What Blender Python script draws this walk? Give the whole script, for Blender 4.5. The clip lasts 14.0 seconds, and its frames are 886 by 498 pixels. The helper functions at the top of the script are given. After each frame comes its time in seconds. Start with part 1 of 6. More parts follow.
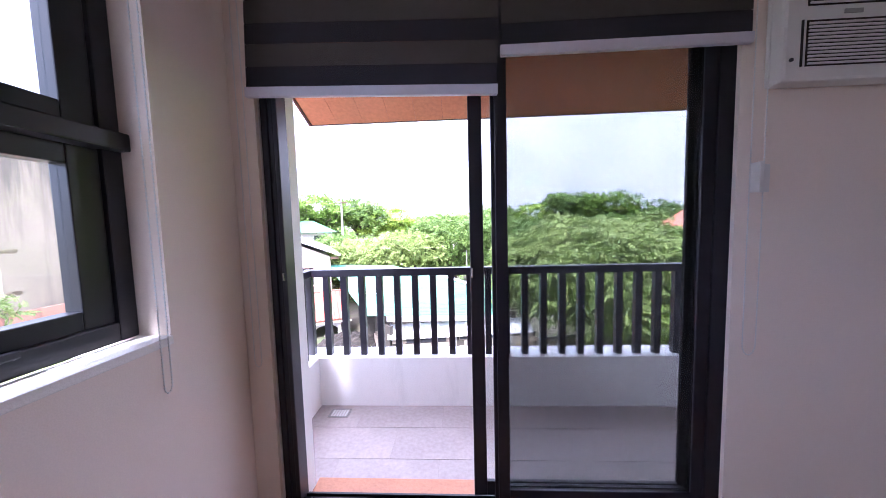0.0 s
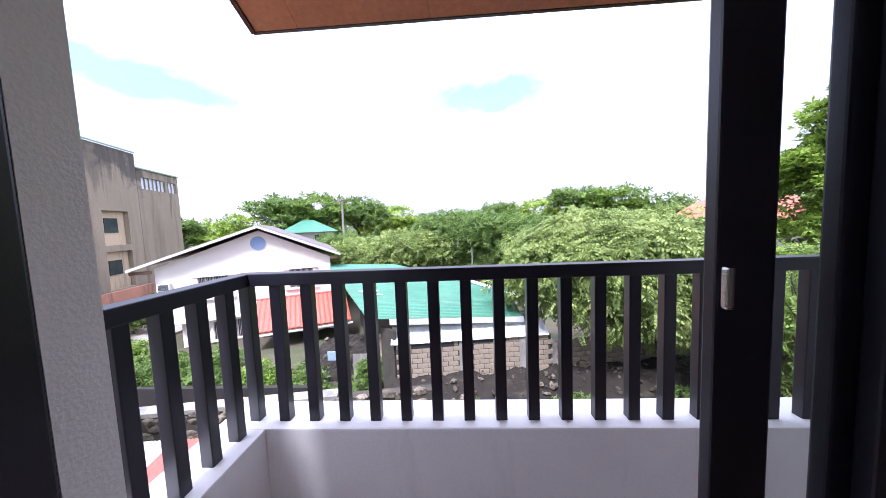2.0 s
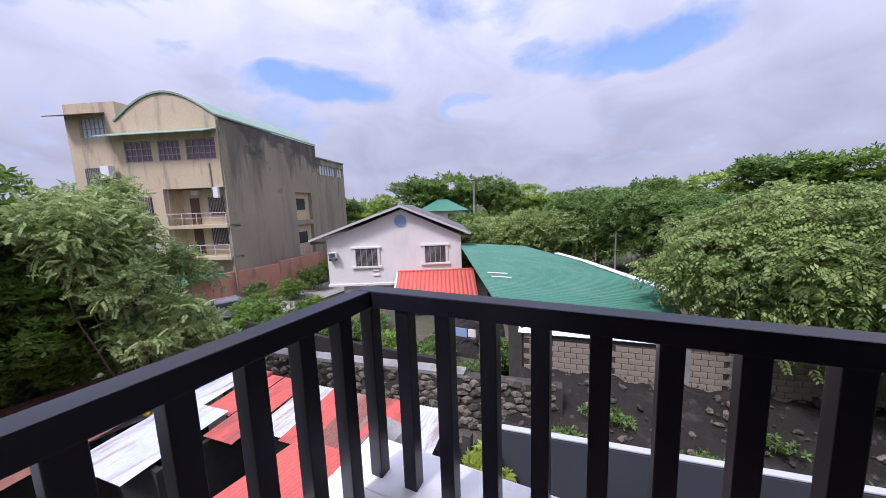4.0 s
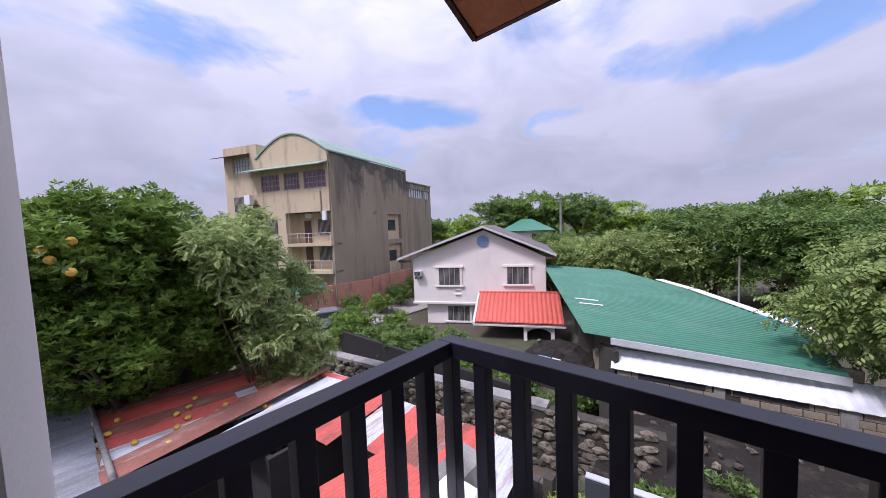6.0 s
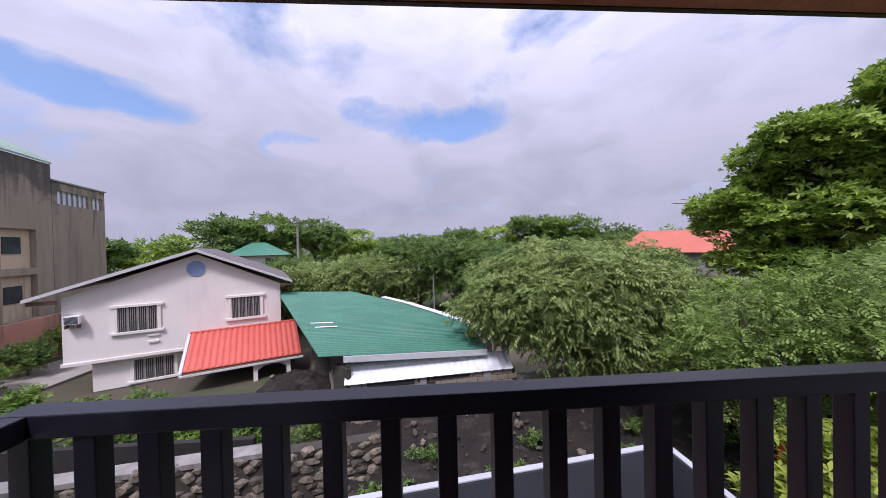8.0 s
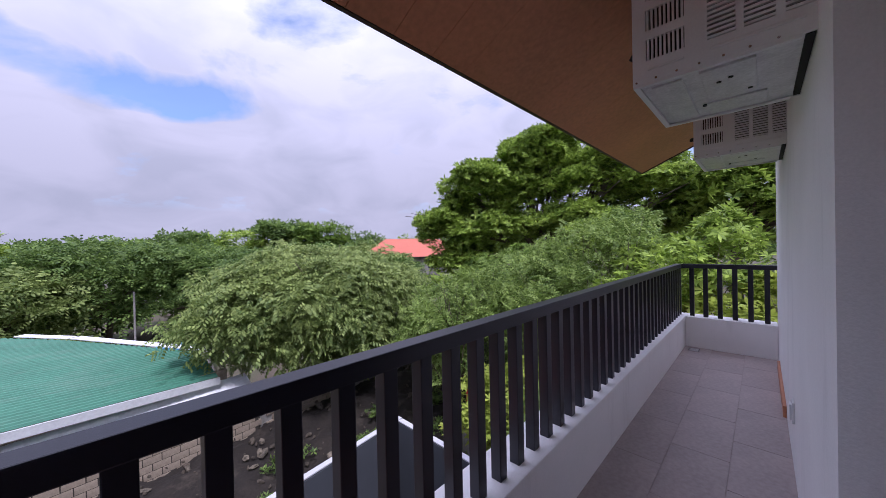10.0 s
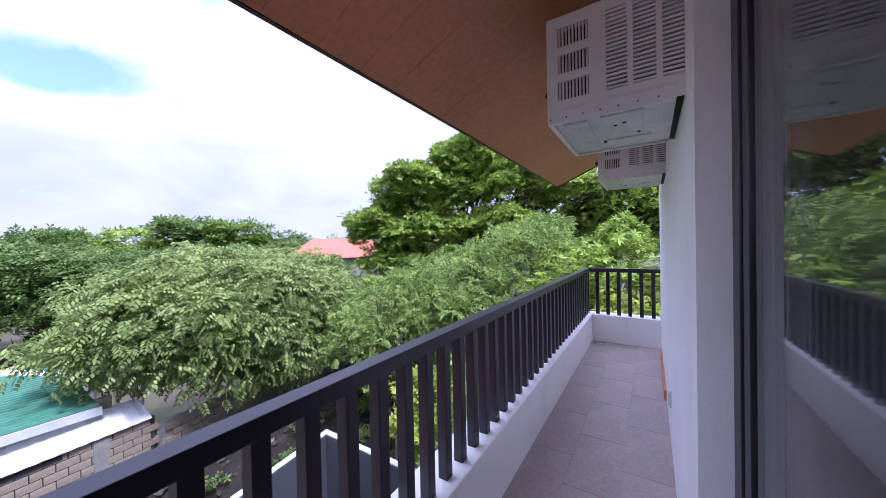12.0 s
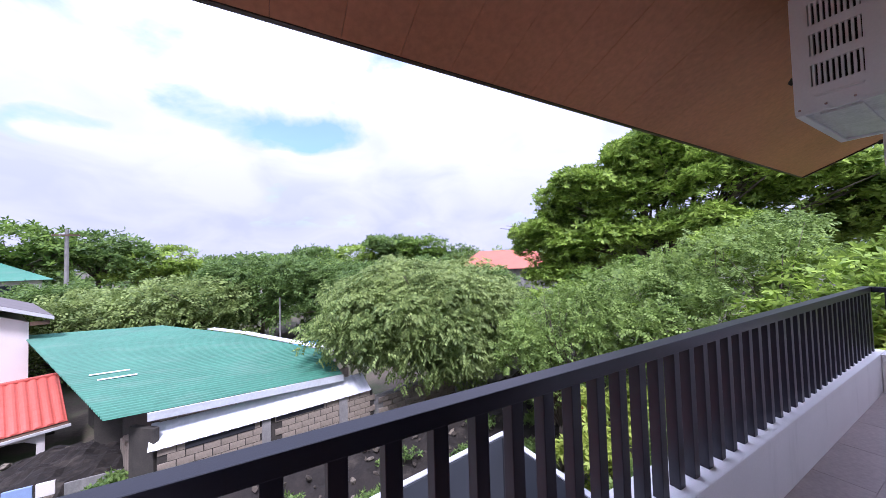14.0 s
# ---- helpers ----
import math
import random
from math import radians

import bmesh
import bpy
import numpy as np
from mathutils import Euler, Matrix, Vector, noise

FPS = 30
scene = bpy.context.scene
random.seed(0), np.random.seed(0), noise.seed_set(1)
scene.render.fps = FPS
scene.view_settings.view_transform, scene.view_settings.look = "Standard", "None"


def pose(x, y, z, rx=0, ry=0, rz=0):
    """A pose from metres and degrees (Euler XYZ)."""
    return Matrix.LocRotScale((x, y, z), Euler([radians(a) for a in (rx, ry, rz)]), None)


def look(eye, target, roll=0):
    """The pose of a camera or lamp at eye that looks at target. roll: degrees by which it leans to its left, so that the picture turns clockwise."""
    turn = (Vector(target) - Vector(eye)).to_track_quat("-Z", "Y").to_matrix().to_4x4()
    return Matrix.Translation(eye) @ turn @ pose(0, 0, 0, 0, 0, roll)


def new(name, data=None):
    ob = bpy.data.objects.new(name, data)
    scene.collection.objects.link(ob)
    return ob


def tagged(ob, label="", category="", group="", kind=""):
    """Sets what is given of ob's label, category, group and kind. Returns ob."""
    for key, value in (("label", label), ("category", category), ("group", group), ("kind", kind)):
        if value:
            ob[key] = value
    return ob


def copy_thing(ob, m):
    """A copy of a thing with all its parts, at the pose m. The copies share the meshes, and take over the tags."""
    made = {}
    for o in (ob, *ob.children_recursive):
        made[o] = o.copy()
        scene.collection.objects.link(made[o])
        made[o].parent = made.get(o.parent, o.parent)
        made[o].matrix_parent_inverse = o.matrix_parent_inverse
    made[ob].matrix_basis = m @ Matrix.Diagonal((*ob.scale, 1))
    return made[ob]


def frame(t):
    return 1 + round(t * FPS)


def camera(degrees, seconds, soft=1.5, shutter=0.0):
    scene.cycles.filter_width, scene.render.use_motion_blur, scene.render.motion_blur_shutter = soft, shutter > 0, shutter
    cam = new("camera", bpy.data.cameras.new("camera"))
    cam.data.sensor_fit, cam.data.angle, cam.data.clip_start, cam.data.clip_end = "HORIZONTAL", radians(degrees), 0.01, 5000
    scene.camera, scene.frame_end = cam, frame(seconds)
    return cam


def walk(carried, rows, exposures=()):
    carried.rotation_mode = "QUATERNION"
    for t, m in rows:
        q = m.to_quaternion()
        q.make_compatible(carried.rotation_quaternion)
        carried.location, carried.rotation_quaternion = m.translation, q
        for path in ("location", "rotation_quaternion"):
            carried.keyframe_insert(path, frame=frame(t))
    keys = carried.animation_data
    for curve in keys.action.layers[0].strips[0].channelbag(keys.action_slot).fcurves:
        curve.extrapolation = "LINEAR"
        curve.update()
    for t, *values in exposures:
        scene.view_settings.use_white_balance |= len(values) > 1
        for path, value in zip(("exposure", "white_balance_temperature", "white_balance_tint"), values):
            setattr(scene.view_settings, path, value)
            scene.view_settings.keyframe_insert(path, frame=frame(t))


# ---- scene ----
cam = camera(107.9, 14.0, soft=0.75)
PATH = [
    (0, (2.009, 1.725, 1.398), (1.906, 3.717, 1.244), -1.5),
    (0.5, (1.934, 1.997, 1.362), (1.824, 3.988, 1.204), -1.7),
    (1, (1.881, 2.292, 1.325), (1.771, 4.283, 1.164), -1.8),
    (1.5, (1.819, 2.563, 1.29), (1.704, 4.553, 1.125), -2.2),
    (2, (1.789, 2.81, 1.257), (1.671, 4.8, 1.093), -2.3),
    (2.5, (1.779, 3.043, 1.252), (1.482, 5.013, 1.065), -1.6),
    (3, (1.751, 3.187, 1.255), (1.155, 5.08, 1.002), -2.8),
    (3.5, (1.643, 3.285, 1.287), (0.907, 5.126, 1.026), -3.0),
    (4, (1.507, 3.353, 1.326), (0.638, 5.135, 1.064), -2.1),
    (4.2, (1.471, 3.353, 1.349), (0.504, 5.085, 1.092), -1.5),
    (6.3, (1.564, 3.295, 1.469), (0.265, 4.811, 1.346), -2.3),
    (6.5, (1.502, 3.42, 1.414), (0.346, 5.05, 1.323), -1.8),
    (7, (1.587, 3.448, 1.409), (0.914, 5.331, 1.353), -1.3),
    (7.5, (1.663, 3.418, 1.41), (1.378, 5.397, 1.373), -1.4),
    (8, (1.746, 3.375, 1.428), (1.874, 5.371, 1.405), -1.3),
    (8.5, (1.80, 3.331, 1.426), (2.305, 5.266, 1.395), -0.7),
    (9, (1.771, 3.386, 1.369), (2.685, 5.164, 1.33), 0.0),
    (9.2, (1.807, 3.378, 1.364), (2.854, 5.081, 1.326), -0.1),
    (11.3, (1.999, 3.414, 1.387), (3.672, 4.51, 1.368), -1.5),
    (11.5, (2.004, 3.406, 1.424), (3.685, 4.489, 1.393), -1.1),
    (12, (1.954, 3.376, 1.461), (3.636, 4.458, 1.435), -1.2),
    (12.5, (1.903, 3.368, 1.502), (3.567, 4.477, 1.487), -1.5),
    (13, (1.831, 3.365, 1.507), (3.351, 4.664, 1.567), -2.0),
    (13.5, (1.768, 3.364, 1.516), (3.063, 4.885, 1.605), -2.6),
    (14, (1.648, 3.35, 1.475), (2.618, 5.098, 1.542), -1.6),
]
walk(cam, [(t, look(e, g, r)) for t, e, g, r in PATH],
     [(0.0, 3.0, 5300, 28), (1.2, 2.35, 5400, 25), (1.8, 1.7, 5450, 22), (2.5, 0.8, 5500, 22), (3.2, 0.28, 5430, 22), (4.2, 0.22, 5480, 24), (7.5, 0.11, 5600, 26), (8.0, 0.07, 5620, 26), (8.5, -0.06, 5620, 26),
      (9.2, -0.06, 5620, 27), (11.3, 0.9, 5080, 30), (12.5, 1.0, 5080, 31), (14.0, 0.85, 5230, 29)])

# ---- world, sun, exposure ----
world = bpy.data.worlds.new("sky")
scene.world = world
world.use_nodes = True
wn, wl = world.node_tree.nodes, world.node_tree.links
wn.clear()
w_out = wn.new("ShaderNodeOutputWorld")
w_bg = wn.new("ShaderNodeBackground")
w_sky = wn.new("ShaderNodeTexSky")
w_sky.sky_type, w_sky.sun_disc = "NISHITA", False
SUN_EL, SUN_AZ = radians(56), radians(197)
w_sky.sun_elevation, w_sky.sun_rotation = SUN_EL, SUN_AZ
w_tex = wn.new("ShaderNodeTexCoord")
w_map = wn.new("ShaderNodeMapping")
w_map.inputs["Scale"].default_value = (1.0, 1.0, 2.0)
w_map.inputs["Rotation"].default_value = (0.0, 0.0, 0.6)
w_noise = wn.new("ShaderNodeTexNoise")
w_noise.inputs["Scale"].default_value = 1.9
w_noise.inputs["Detail"].default_value = 8
w_noise.inputs["Roughness"].default_value = 0.56
w_noise.inputs["Distortion"].default_value = 0.25
w_ramp = wn.new("ShaderNodeValToRGB")
w_ramp.color_ramp.elements[0].position, w_ramp.color_ramp.elements[1].position = 0.34, 0.47
w_ramp.color_ramp.elements[0].color = (0.22, 0.22, 0.22, 1)
w_n2 = wn.new("ShaderNodeTexNoise")
w_n2.inputs["Scale"].default_value = 4.6
w_n2.inputs["Detail"].default_value = 9
w_n2.inputs["Distortion"].default_value = 0.5
w_shade = wn.new("ShaderNodeValToRGB")
w_shade.color_ramp.elements[0].position, w_shade.color_ramp.elements[0].color = 0.34, (5.9, 5.9, 6.3, 1)
w_shade.color_ramp.elements[1].position, w_shade.color_ramp.elements[1].color = 0.62, (7.3, 7.1, 7.5, 1)
w_mix = wn.new("ShaderNodeMix")
w_mix.data_type = "RGBA"
wl.new(w_tex.outputs["Generated"], w_map.inputs["Vector"])
wl.new(w_map.outputs["Vector"], w_noise.inputs["Vector"])
wl.new(w_map.outputs["Vector"], w_n2.inputs["Vector"])


def sky_math(op, a, b):
    """One step of arithmetic on sockets or numbers."""
    n = wn.new("ShaderNodeMath")
    n.operation = op
    for k, v in enumerate((a, b)):
        if isinstance(v, (int, float)):
            n.inputs[k].default_value = v
        else:
            wl.new(v, n.inputs[k])
    return n.outputs[0]


# long blue gaps between the cloud banks: bearing and height in degrees, half width, half height
w_dir = wn.new("ShaderNodeSeparateXYZ")
wl.new(w_tex.outputs["Generated"], w_dir.inputs[0])
w_az = sky_math("ARCTAN2", w_dir.outputs["X"], w_dir.outputs["Y"])
w_wob = sky_math("MULTIPLY", sky_math("SUBTRACT", w_n2.outputs["Fac"], 0.5), 0.55)
w_az = sky_math("ADD", w_az, w_wob)
w_el = sky_math("ADD", sky_math("ARCSINE", w_dir.outputs["Z"], 0.0), sky_math("MULTIPLY", w_wob, -0.28))
w_gap = 0.0
for g_az, g_el, g_w, g_h in ((3, 20.5, 20, 4.4), (-22, 16.2, 9, 2.6), (-46, 19, 17, 3.2), (-72, 25, 14, 4.5)):
    g_u = sky_math("POWER", sky_math("DIVIDE", sky_math("SUBTRACT", w_az, radians(g_az)), radians(g_w)), 2.0)
    g_v = sky_math("POWER", sky_math("DIVIDE", sky_math("SUBTRACT", w_el, radians(g_el)), radians(g_h)), 2.0)
    g_in = sky_math("MAXIMUM", sky_math("SUBTRACT", 1.0, sky_math("ADD", g_u, g_v)), 0.0)
    w_gap = g_in if w_gap == 0.0 else sky_math("MAXIMUM", w_gap, g_in)
wl.new(sky_math("SUBTRACT", w_noise.outputs["Fac"], sky_math("MULTIPLY", w_gap, 0.19)), w_ramp.inputs["Fac"])
wl.new(w_n2.outputs["Fac"], w_shade.inputs["Fac"])
w_sz, w_hz, w_mx = wn.new("ShaderNodeSeparateXYZ"), wn.new("ShaderNodeMapRange"), wn.new("ShaderNodeMath")
wl.new(w_tex.outputs["Generated"], w_sz.inputs[0])
w_hz.inputs["From Min"].default_value, w_hz.inputs["From Max"].default_value = 0.1, 0.26
w_hz.inputs["To Min"].default_value, w_hz.inputs["To Max"].default_value = 1.0, 0.0
wl.new(w_sz.outputs["Z"], w_hz.inputs["Value"])
w_mx.operation = "MAXIMUM"
wl.new(w_ramp.outputs["Color"], w_mx.inputs[0]), wl.new(w_hz.outputs["Result"], w_mx.inputs[1])
wl.new(w_mx.outputs[0], w_mix.inputs["Factor"])
w_gain = wn.new("ShaderNodeMix")
w_gain.data_type, w_gain.blend_type = "RGBA", "MULTIPLY"
w_gain.inputs["Factor"].default_value = 1.0
w_gain.inputs["B"].default_value = (1.35, 1.6, 1.7, 1)
wl.new(w_sky.outputs["Color"], w_gain.inputs["A"])
wl.new(w_gain.outputs["Result"], w_mix.inputs["A"])
w_sep, w_law, w_cl = wn.new("ShaderNodeSeparateXYZ"), wn.new("ShaderNodeMapRange"), wn.new("ShaderNodeMix")
wl.new(w_tex.outputs["Generated"], w_sep.inputs[0])
w_law.inputs["From Min"].default_value, w_law.inputs["From Max"].default_value = 0.0, 1.0
w_law.inputs["To Min"].default_value, w_law.inputs["To Max"].default_value = 0.68, 2.7
w_pw = wn.new("ShaderNodeMath")
w_pw.operation, w_pw.inputs[1].default_value = "POWER", 2.0
wl.new(w_sep.outputs["Z"], w_pw.inputs[0])
wl.new(w_pw.outputs[0], w_law.inputs["Value"])
w_cl.data_type, w_cl.blend_type = "RGBA", "MULTIPLY"
w_cl.inputs["Factor"].default_value = 1.0
wl.new(w_shade.outputs["Color"], w_cl.inputs["A"]), wl.new(w_law.outputs["Result"], w_cl.inputs["B"])
wl.new(w_cl.outputs["Result"], w_mix.inputs["B"])
wl.new(w_mix.outputs["Result"], w_bg.inputs["Color"])
w_bg.inputs["Strength"].default_value = 0.1
wl.new(w_bg.outputs["Background"], w_out.inputs["Surface"])

sun = new("sun", bpy.data.lights.new("sun", "SUN"))
sun.data.energy, sun.data.angle, sun.data.color = 3.0, radians(10), (1.0, 0.94, 0.85)
sun.matrix_world = look((0, 0, 0), (-math.sin(SUN_AZ) * math.cos(SUN_EL), -math.cos(SUN_AZ) * math.cos(SUN_EL), -math.sin(SUN_EL)))

# ---- materials ----
MATS = {}


def paint(name, color, rough=0.6, metal=0.0, scale=6.0, vary=0.12, fine=60.0, bump=0.1, dirt=None, dirt_amount=0.0,
          dirt_scale=(1, 1, 1), per_piece=0.0, spec=0.5, gap=(0.5, 0.7)):
    """A surface with broad and fine variation, relief, and streaks or stains of a second colour."""
    if name in MATS:
        return MATS[name]
    m = MATS[name] = bpy.data.materials.new(name)
    m.use_nodes = True
    n, l = m.node_tree.nodes, m.node_tree.links
    b = n["Principled BSDF"]
    b.inputs["Roughness"].default_value, b.inputs["Metallic"].default_value = rough, metal
    b.inputs["Specular IOR Level"].default_value = spec
    co = n.new("ShaderNodeTexCoord")
    big, small = n.new("ShaderNodeTexNoise"), n.new("ShaderNodeTexNoise")
    big.inputs["Scale"].default_value, big.inputs["Detail"].default_value = scale, 5
    small.inputs["Scale"].default_value, small.inputs["Detail"].default_value = fine, 4
    l.new(co.outputs["Object"], big.inputs["Vector"]), l.new(co.outputs["Object"], small.inputs["Vector"])
    add = n.new("ShaderNodeMath")
    add.operation = "ADD"
    l.new(big.outputs["Fac"], add.inputs[0]), l.new(small.outputs["Fac"], add.inputs[1])
    top = add.outputs[0]
    if per_piece:
        info, geo = n.new("ShaderNodeObjectInfo"), n.new("ShaderNodeNewGeometry")
        s1 = n.new("ShaderNodeMath")
        s1.operation = "ADD"
        l.new(info.outputs["Random"], s1.inputs[0]), l.new(geo.outputs["Random Per Island"], s1.inputs[1])
        s2 = n.new("ShaderNodeMath")
        s2.operation = "FRACT"
        l.new(s1.outputs[0], s2.inputs[0])
        s3 = n.new("ShaderNodeMath")
        s3.operation = "MULTIPLY_ADD"
        s3.inputs[1].default_value = per_piece * 2
        l.new(s2.outputs[0], s3.inputs[0]), l.new(top, s3.inputs[2])
        s4 = n.new("ShaderNodeMath")
        s4.operation, s4.inputs[1].default_value = "SUBTRACT", per_piece
        l.new(s3.outputs[0], s4.inputs[0])
        top = s4.outputs[0]
    rng = n.new("ShaderNodeMapRange")
    rng.inputs["From Min"].default_value, rng.inputs["From Max"].default_value = 0.6, 1.4
    rng.inputs["To Min"].default_value, rng.inputs["To Max"].default_value = 1 - vary, 1 + vary
    rng.clamp = False
    l.new(top, rng.inputs["Value"])
    mul = n.new("ShaderNodeMix")
    mul.data_type, mul.blend_type = "RGBA", "MULTIPLY"
    mul.inputs["Factor"].default_value, mul.inputs["A"].default_value = 1, (*color, 1)
    l.new(rng.outputs["Result"], mul.inputs["B"])
    col = mul.outputs["Result"]
    if dirt:
        mp, dn, dr = n.new("ShaderNodeMapping"), n.new("ShaderNodeTexNoise"), n.new("ShaderNodeMapRange")
        mp.inputs["Scale"].default_value = dirt_scale
        dn.inputs["Scale"].default_value, dn.inputs["Detail"].default_value, dn.inputs["Roughness"].default_value = 1.0, 8, 0.65
        dr.inputs["From Min"].default_value, dr.inputs["From Max"].default_value = gap
        dr.inputs["To Max"].default_value = dirt_amount
        l.new(co.outputs["Object"], mp.inputs["Vector"]), l.new(mp.outputs["Vector"], dn.inputs["Vector"])
        l.new(dn.outputs["Fac"], dr.inputs["Value"])
        mx = n.new("ShaderNodeMix")
        mx.data_type = "RGBA"
        mx.inputs["B"].default_value = (*dirt, 1)
        l.new(dr.outputs["Result"], mx.inputs["Factor"]), l.new(col, mx.inputs["A"])
        col = mx.outputs["Result"]
    l.new(col, b.inputs["Base Color"])
    if bump:
        bp = n.new("ShaderNodeBump")
        bp.inputs["Strength"].default_value, bp.inputs["Distance"].default_value = bump, 0.02
        l.new(add.outputs[0], bp.inputs["Height"]), l.new(bp.outputs["Normal"], b.inputs["Normal"])
    return m


def glassy(name, tint=(0.95, 0.97, 0.97), ior=4.0):
    m = MATS[name] = bpy.data.materials.new(name)
    m.use_nodes = True
    n, l = m.node_tree.nodes, m.node_tree.links
    n.remove(n["Principled BSDF"])
    tr, gl, fr, mx = n.new("ShaderNodeBsdfTransparent"), n.new("ShaderNodeBsdfGlossy"), n.new("ShaderNodeLayerWeight"), n.new("ShaderNodeMixShader")
    tr.inputs["Color"].default_value, gl.inputs["Roughness"].default_value, fr.inputs["Blend"].default_value = (*tint, 1), 0.0, 0.5
    pw, sc = n.new("ShaderNodeMath"), n.new("ShaderNodeMapRange")
    pw.operation, pw.inputs[1].default_value = "POWER", ior
    sc.inputs["To Min"].default_value, sc.inputs["To Max"].default_value = 0.03, 0.75
    l.new(fr.outputs["Facing"], pw.inputs[0]), l.new(pw.outputs[0], sc.inputs["Value"])
    l.new(sc.outputs["Result"], mx.inputs[0]), l.new(tr.outputs[0], mx.inputs[1]), l.new(gl.outputs[0], mx.inputs[2])
    l.new(mx.outputs[0], n["Material Output"].inputs["Surface"])
    return m


def sheer(name, color, cover):
    """A woven cloth or net that lets part of the light through."""
    m = MATS[name] = bpy.data.materials.new(name)
    m.use_nodes = True
    n, l = m.node_tree.nodes, m.node_tree.links
    n.remove(n["Principled BSDF"])
    tr, df, mx = n.new("ShaderNodeBsdfTransparent"), n.new("ShaderNodeBsdfDiffuse"), n.new("ShaderNodeMixShader")
    co, wv = n.new("ShaderNodeTexCoord"), n.new("ShaderNodeTexNoise")
    wv.inputs["Scale"].default_value = 900
    mr = n.new("ShaderNodeMapRange")
    mr.inputs["To Min"].default_value, mr.inputs["To Max"].default_value = max(0, cover - 0.25), min(1, cover + 0.25)
    l.new(co.outputs["Object"], wv.inputs["Vector"]), l.new(wv.outputs["Fac"], mr.inputs["Value"])
    df.inputs["Color"].default_value = (*color, 1)
    l.new(mr.outputs["Result"], mx.inputs[0]), l.new(tr.outputs[0], mx.inputs[1]), l.new(df.outputs[0], mx.inputs[2])
    l.new(mx.outputs[0], n["Material Output"].inputs["Surface"])
    return m


def leafy(name, color, color2, through_light=0.38):
    """Leaves: two greens mixed leaf by leaf, a little light coming through."""
    m = MATS[name] = bpy.data.materials.new(name)
    m.use_nodes = True
    n, l = m.node_tree.nodes, m.node_tree.links
    b = n["Principled BSDF"]
    b.inputs["Roughness"].default_value, b.inputs["Specular IOR Level"].default_value = 0.5, 0.2
    geo, co, no = n.new("ShaderNodeNewGeometry"), n.new("ShaderNodeTexCoord"), n.new("ShaderNodeTexNoise")
    no.inputs["Scale"].default_value, no.inputs["Detail"].default_value = 0.7, 3
    l.new(co.outputs["Object"], no.inputs["Vector"])
    av = n.new("ShaderNodeMath")
    av.operation = "MULTIPLY_ADD"
    av.inputs[1].default_value = 0.7
    l.new(geo.outputs["Random Per Island"], av.inputs[0])
    sc = n.new("ShaderNodeMapRange")
    sc.inputs["From Min"].default_value, sc.inputs["From Max"].default_value, sc.inputs["To Max"].default_value = 0.3, 0.7, 0.35
    l.new(no.outputs["Fac"], sc.inputs["Value"]), l.new(sc.outputs["Result"], av.inputs[2])
    mx = n.new("ShaderNodeMix")
    mx.data_type = "RGBA"
    mx.inputs["A"].default_value, mx.inputs["B"].default_value = (*color, 1), (*color2, 1)
    l.new(av.outputs[0], mx.inputs["Factor"]), l.new(mx.outputs["Result"], b.inputs["Base Color"])
    tl, sh = n.new("ShaderNodeBsdfTranslucent"), n.new("ShaderNodeMixShader")
    sh.inputs[0].default_value = through_light
    l.new(mx.outputs["Result"], tl.inputs["Color"])
    l.new(b.outputs[0], sh.inputs[1]), l.new(tl.outputs[0], sh.inputs[2])
    l.new(sh.outputs[0], n["Material Output"].inputs["Surface"])
    return m


M_WALL_IN = paint("interior wall paint", (0.86, 0.77, 0.70), 0.7, scale=1.5, vary=0.05, fine=220, bump=0.05)
M_WALL_OUT = paint("exterior wall paint", (0.88, 0.86, 0.835), 0.65, scale=2.2, vary=0.06, fine=160, bump=0.12, dirt=(0.45, 0.43, 0.4), dirt_amount=0.35, dirt_scale=(5, 5, 0.9), gap=(0.56, 0.8))
M_CEIL = paint("ceiling paint", (0.82, 0.8, 0.77), 0.75, scale=1.5, vary=0.04, bump=0.03)
M_BLACK = paint("black powder coat", (0.011, 0.010, 0.017), 0.36, spec=0.5, scale=3, vary=0.25, fine=300, bump=0.03, dirt=(0.12, 0.115, 0.12), dirt_amount=0.16, dirt_scale=(7, 7, 7), gap=(0.62, 0.8))
M_BLACK_IN = paint("black aluminium", (0.016, 0.017, 0.022), 0.32, metal=0.0, scale=4, vary=0.2, fine=250, bump=0.02)
M_TILE = paint("grey floor tile", (0.40, 0.338, 0.315), 0.5, scale=3.0, vary=0.2, fine=40, bump=0.05, dirt=(0.42, 0.4, 0.39), dirt_amount=0.5, dirt_scale=(2.2, 2.2, 2.2), gap=(0.52, 0.75), per_piece=0.1)
M_GROUT = paint("grout", (0.39, 0.33, 0.307), 0.9, bump=0.1)
M_SOFFIT = paint("brown soffit board", (0.50, 0.21, 0.095), 0.5, scale=1.2, vary=0.22, fine=35, bump=0.05, per_piece=0.03)
M_FASCIA = paint("dark brown fascia", (0.05, 0.025, 0.018), 0.45, scale=3, vary=0.15)
M_ACW = paint("white enamelled steel", (0.74, 0.74, 0.73), 0.38, scale=3, vary=0.05, fine=120, bump=0.02)
M_ACG = paint("galvanised base pan", (0.66, 0.66, 0.66), 0.35, metal=0.25, scale=14, vary=0.2, fine=90, bump=0.04)
M_DARK = paint("dark hollow", (0.02, 0.02, 0.022), 0.8, bump=0)
M_PLASTIC = paint("white plastic", (0.75, 0.75, 0.74), 0.35, vary=0.03, bump=0)
M_BAR = paint("pale lavender aluminium", (0.60, 0.58, 0.66), 0.4, vary=0.04, bump=0)
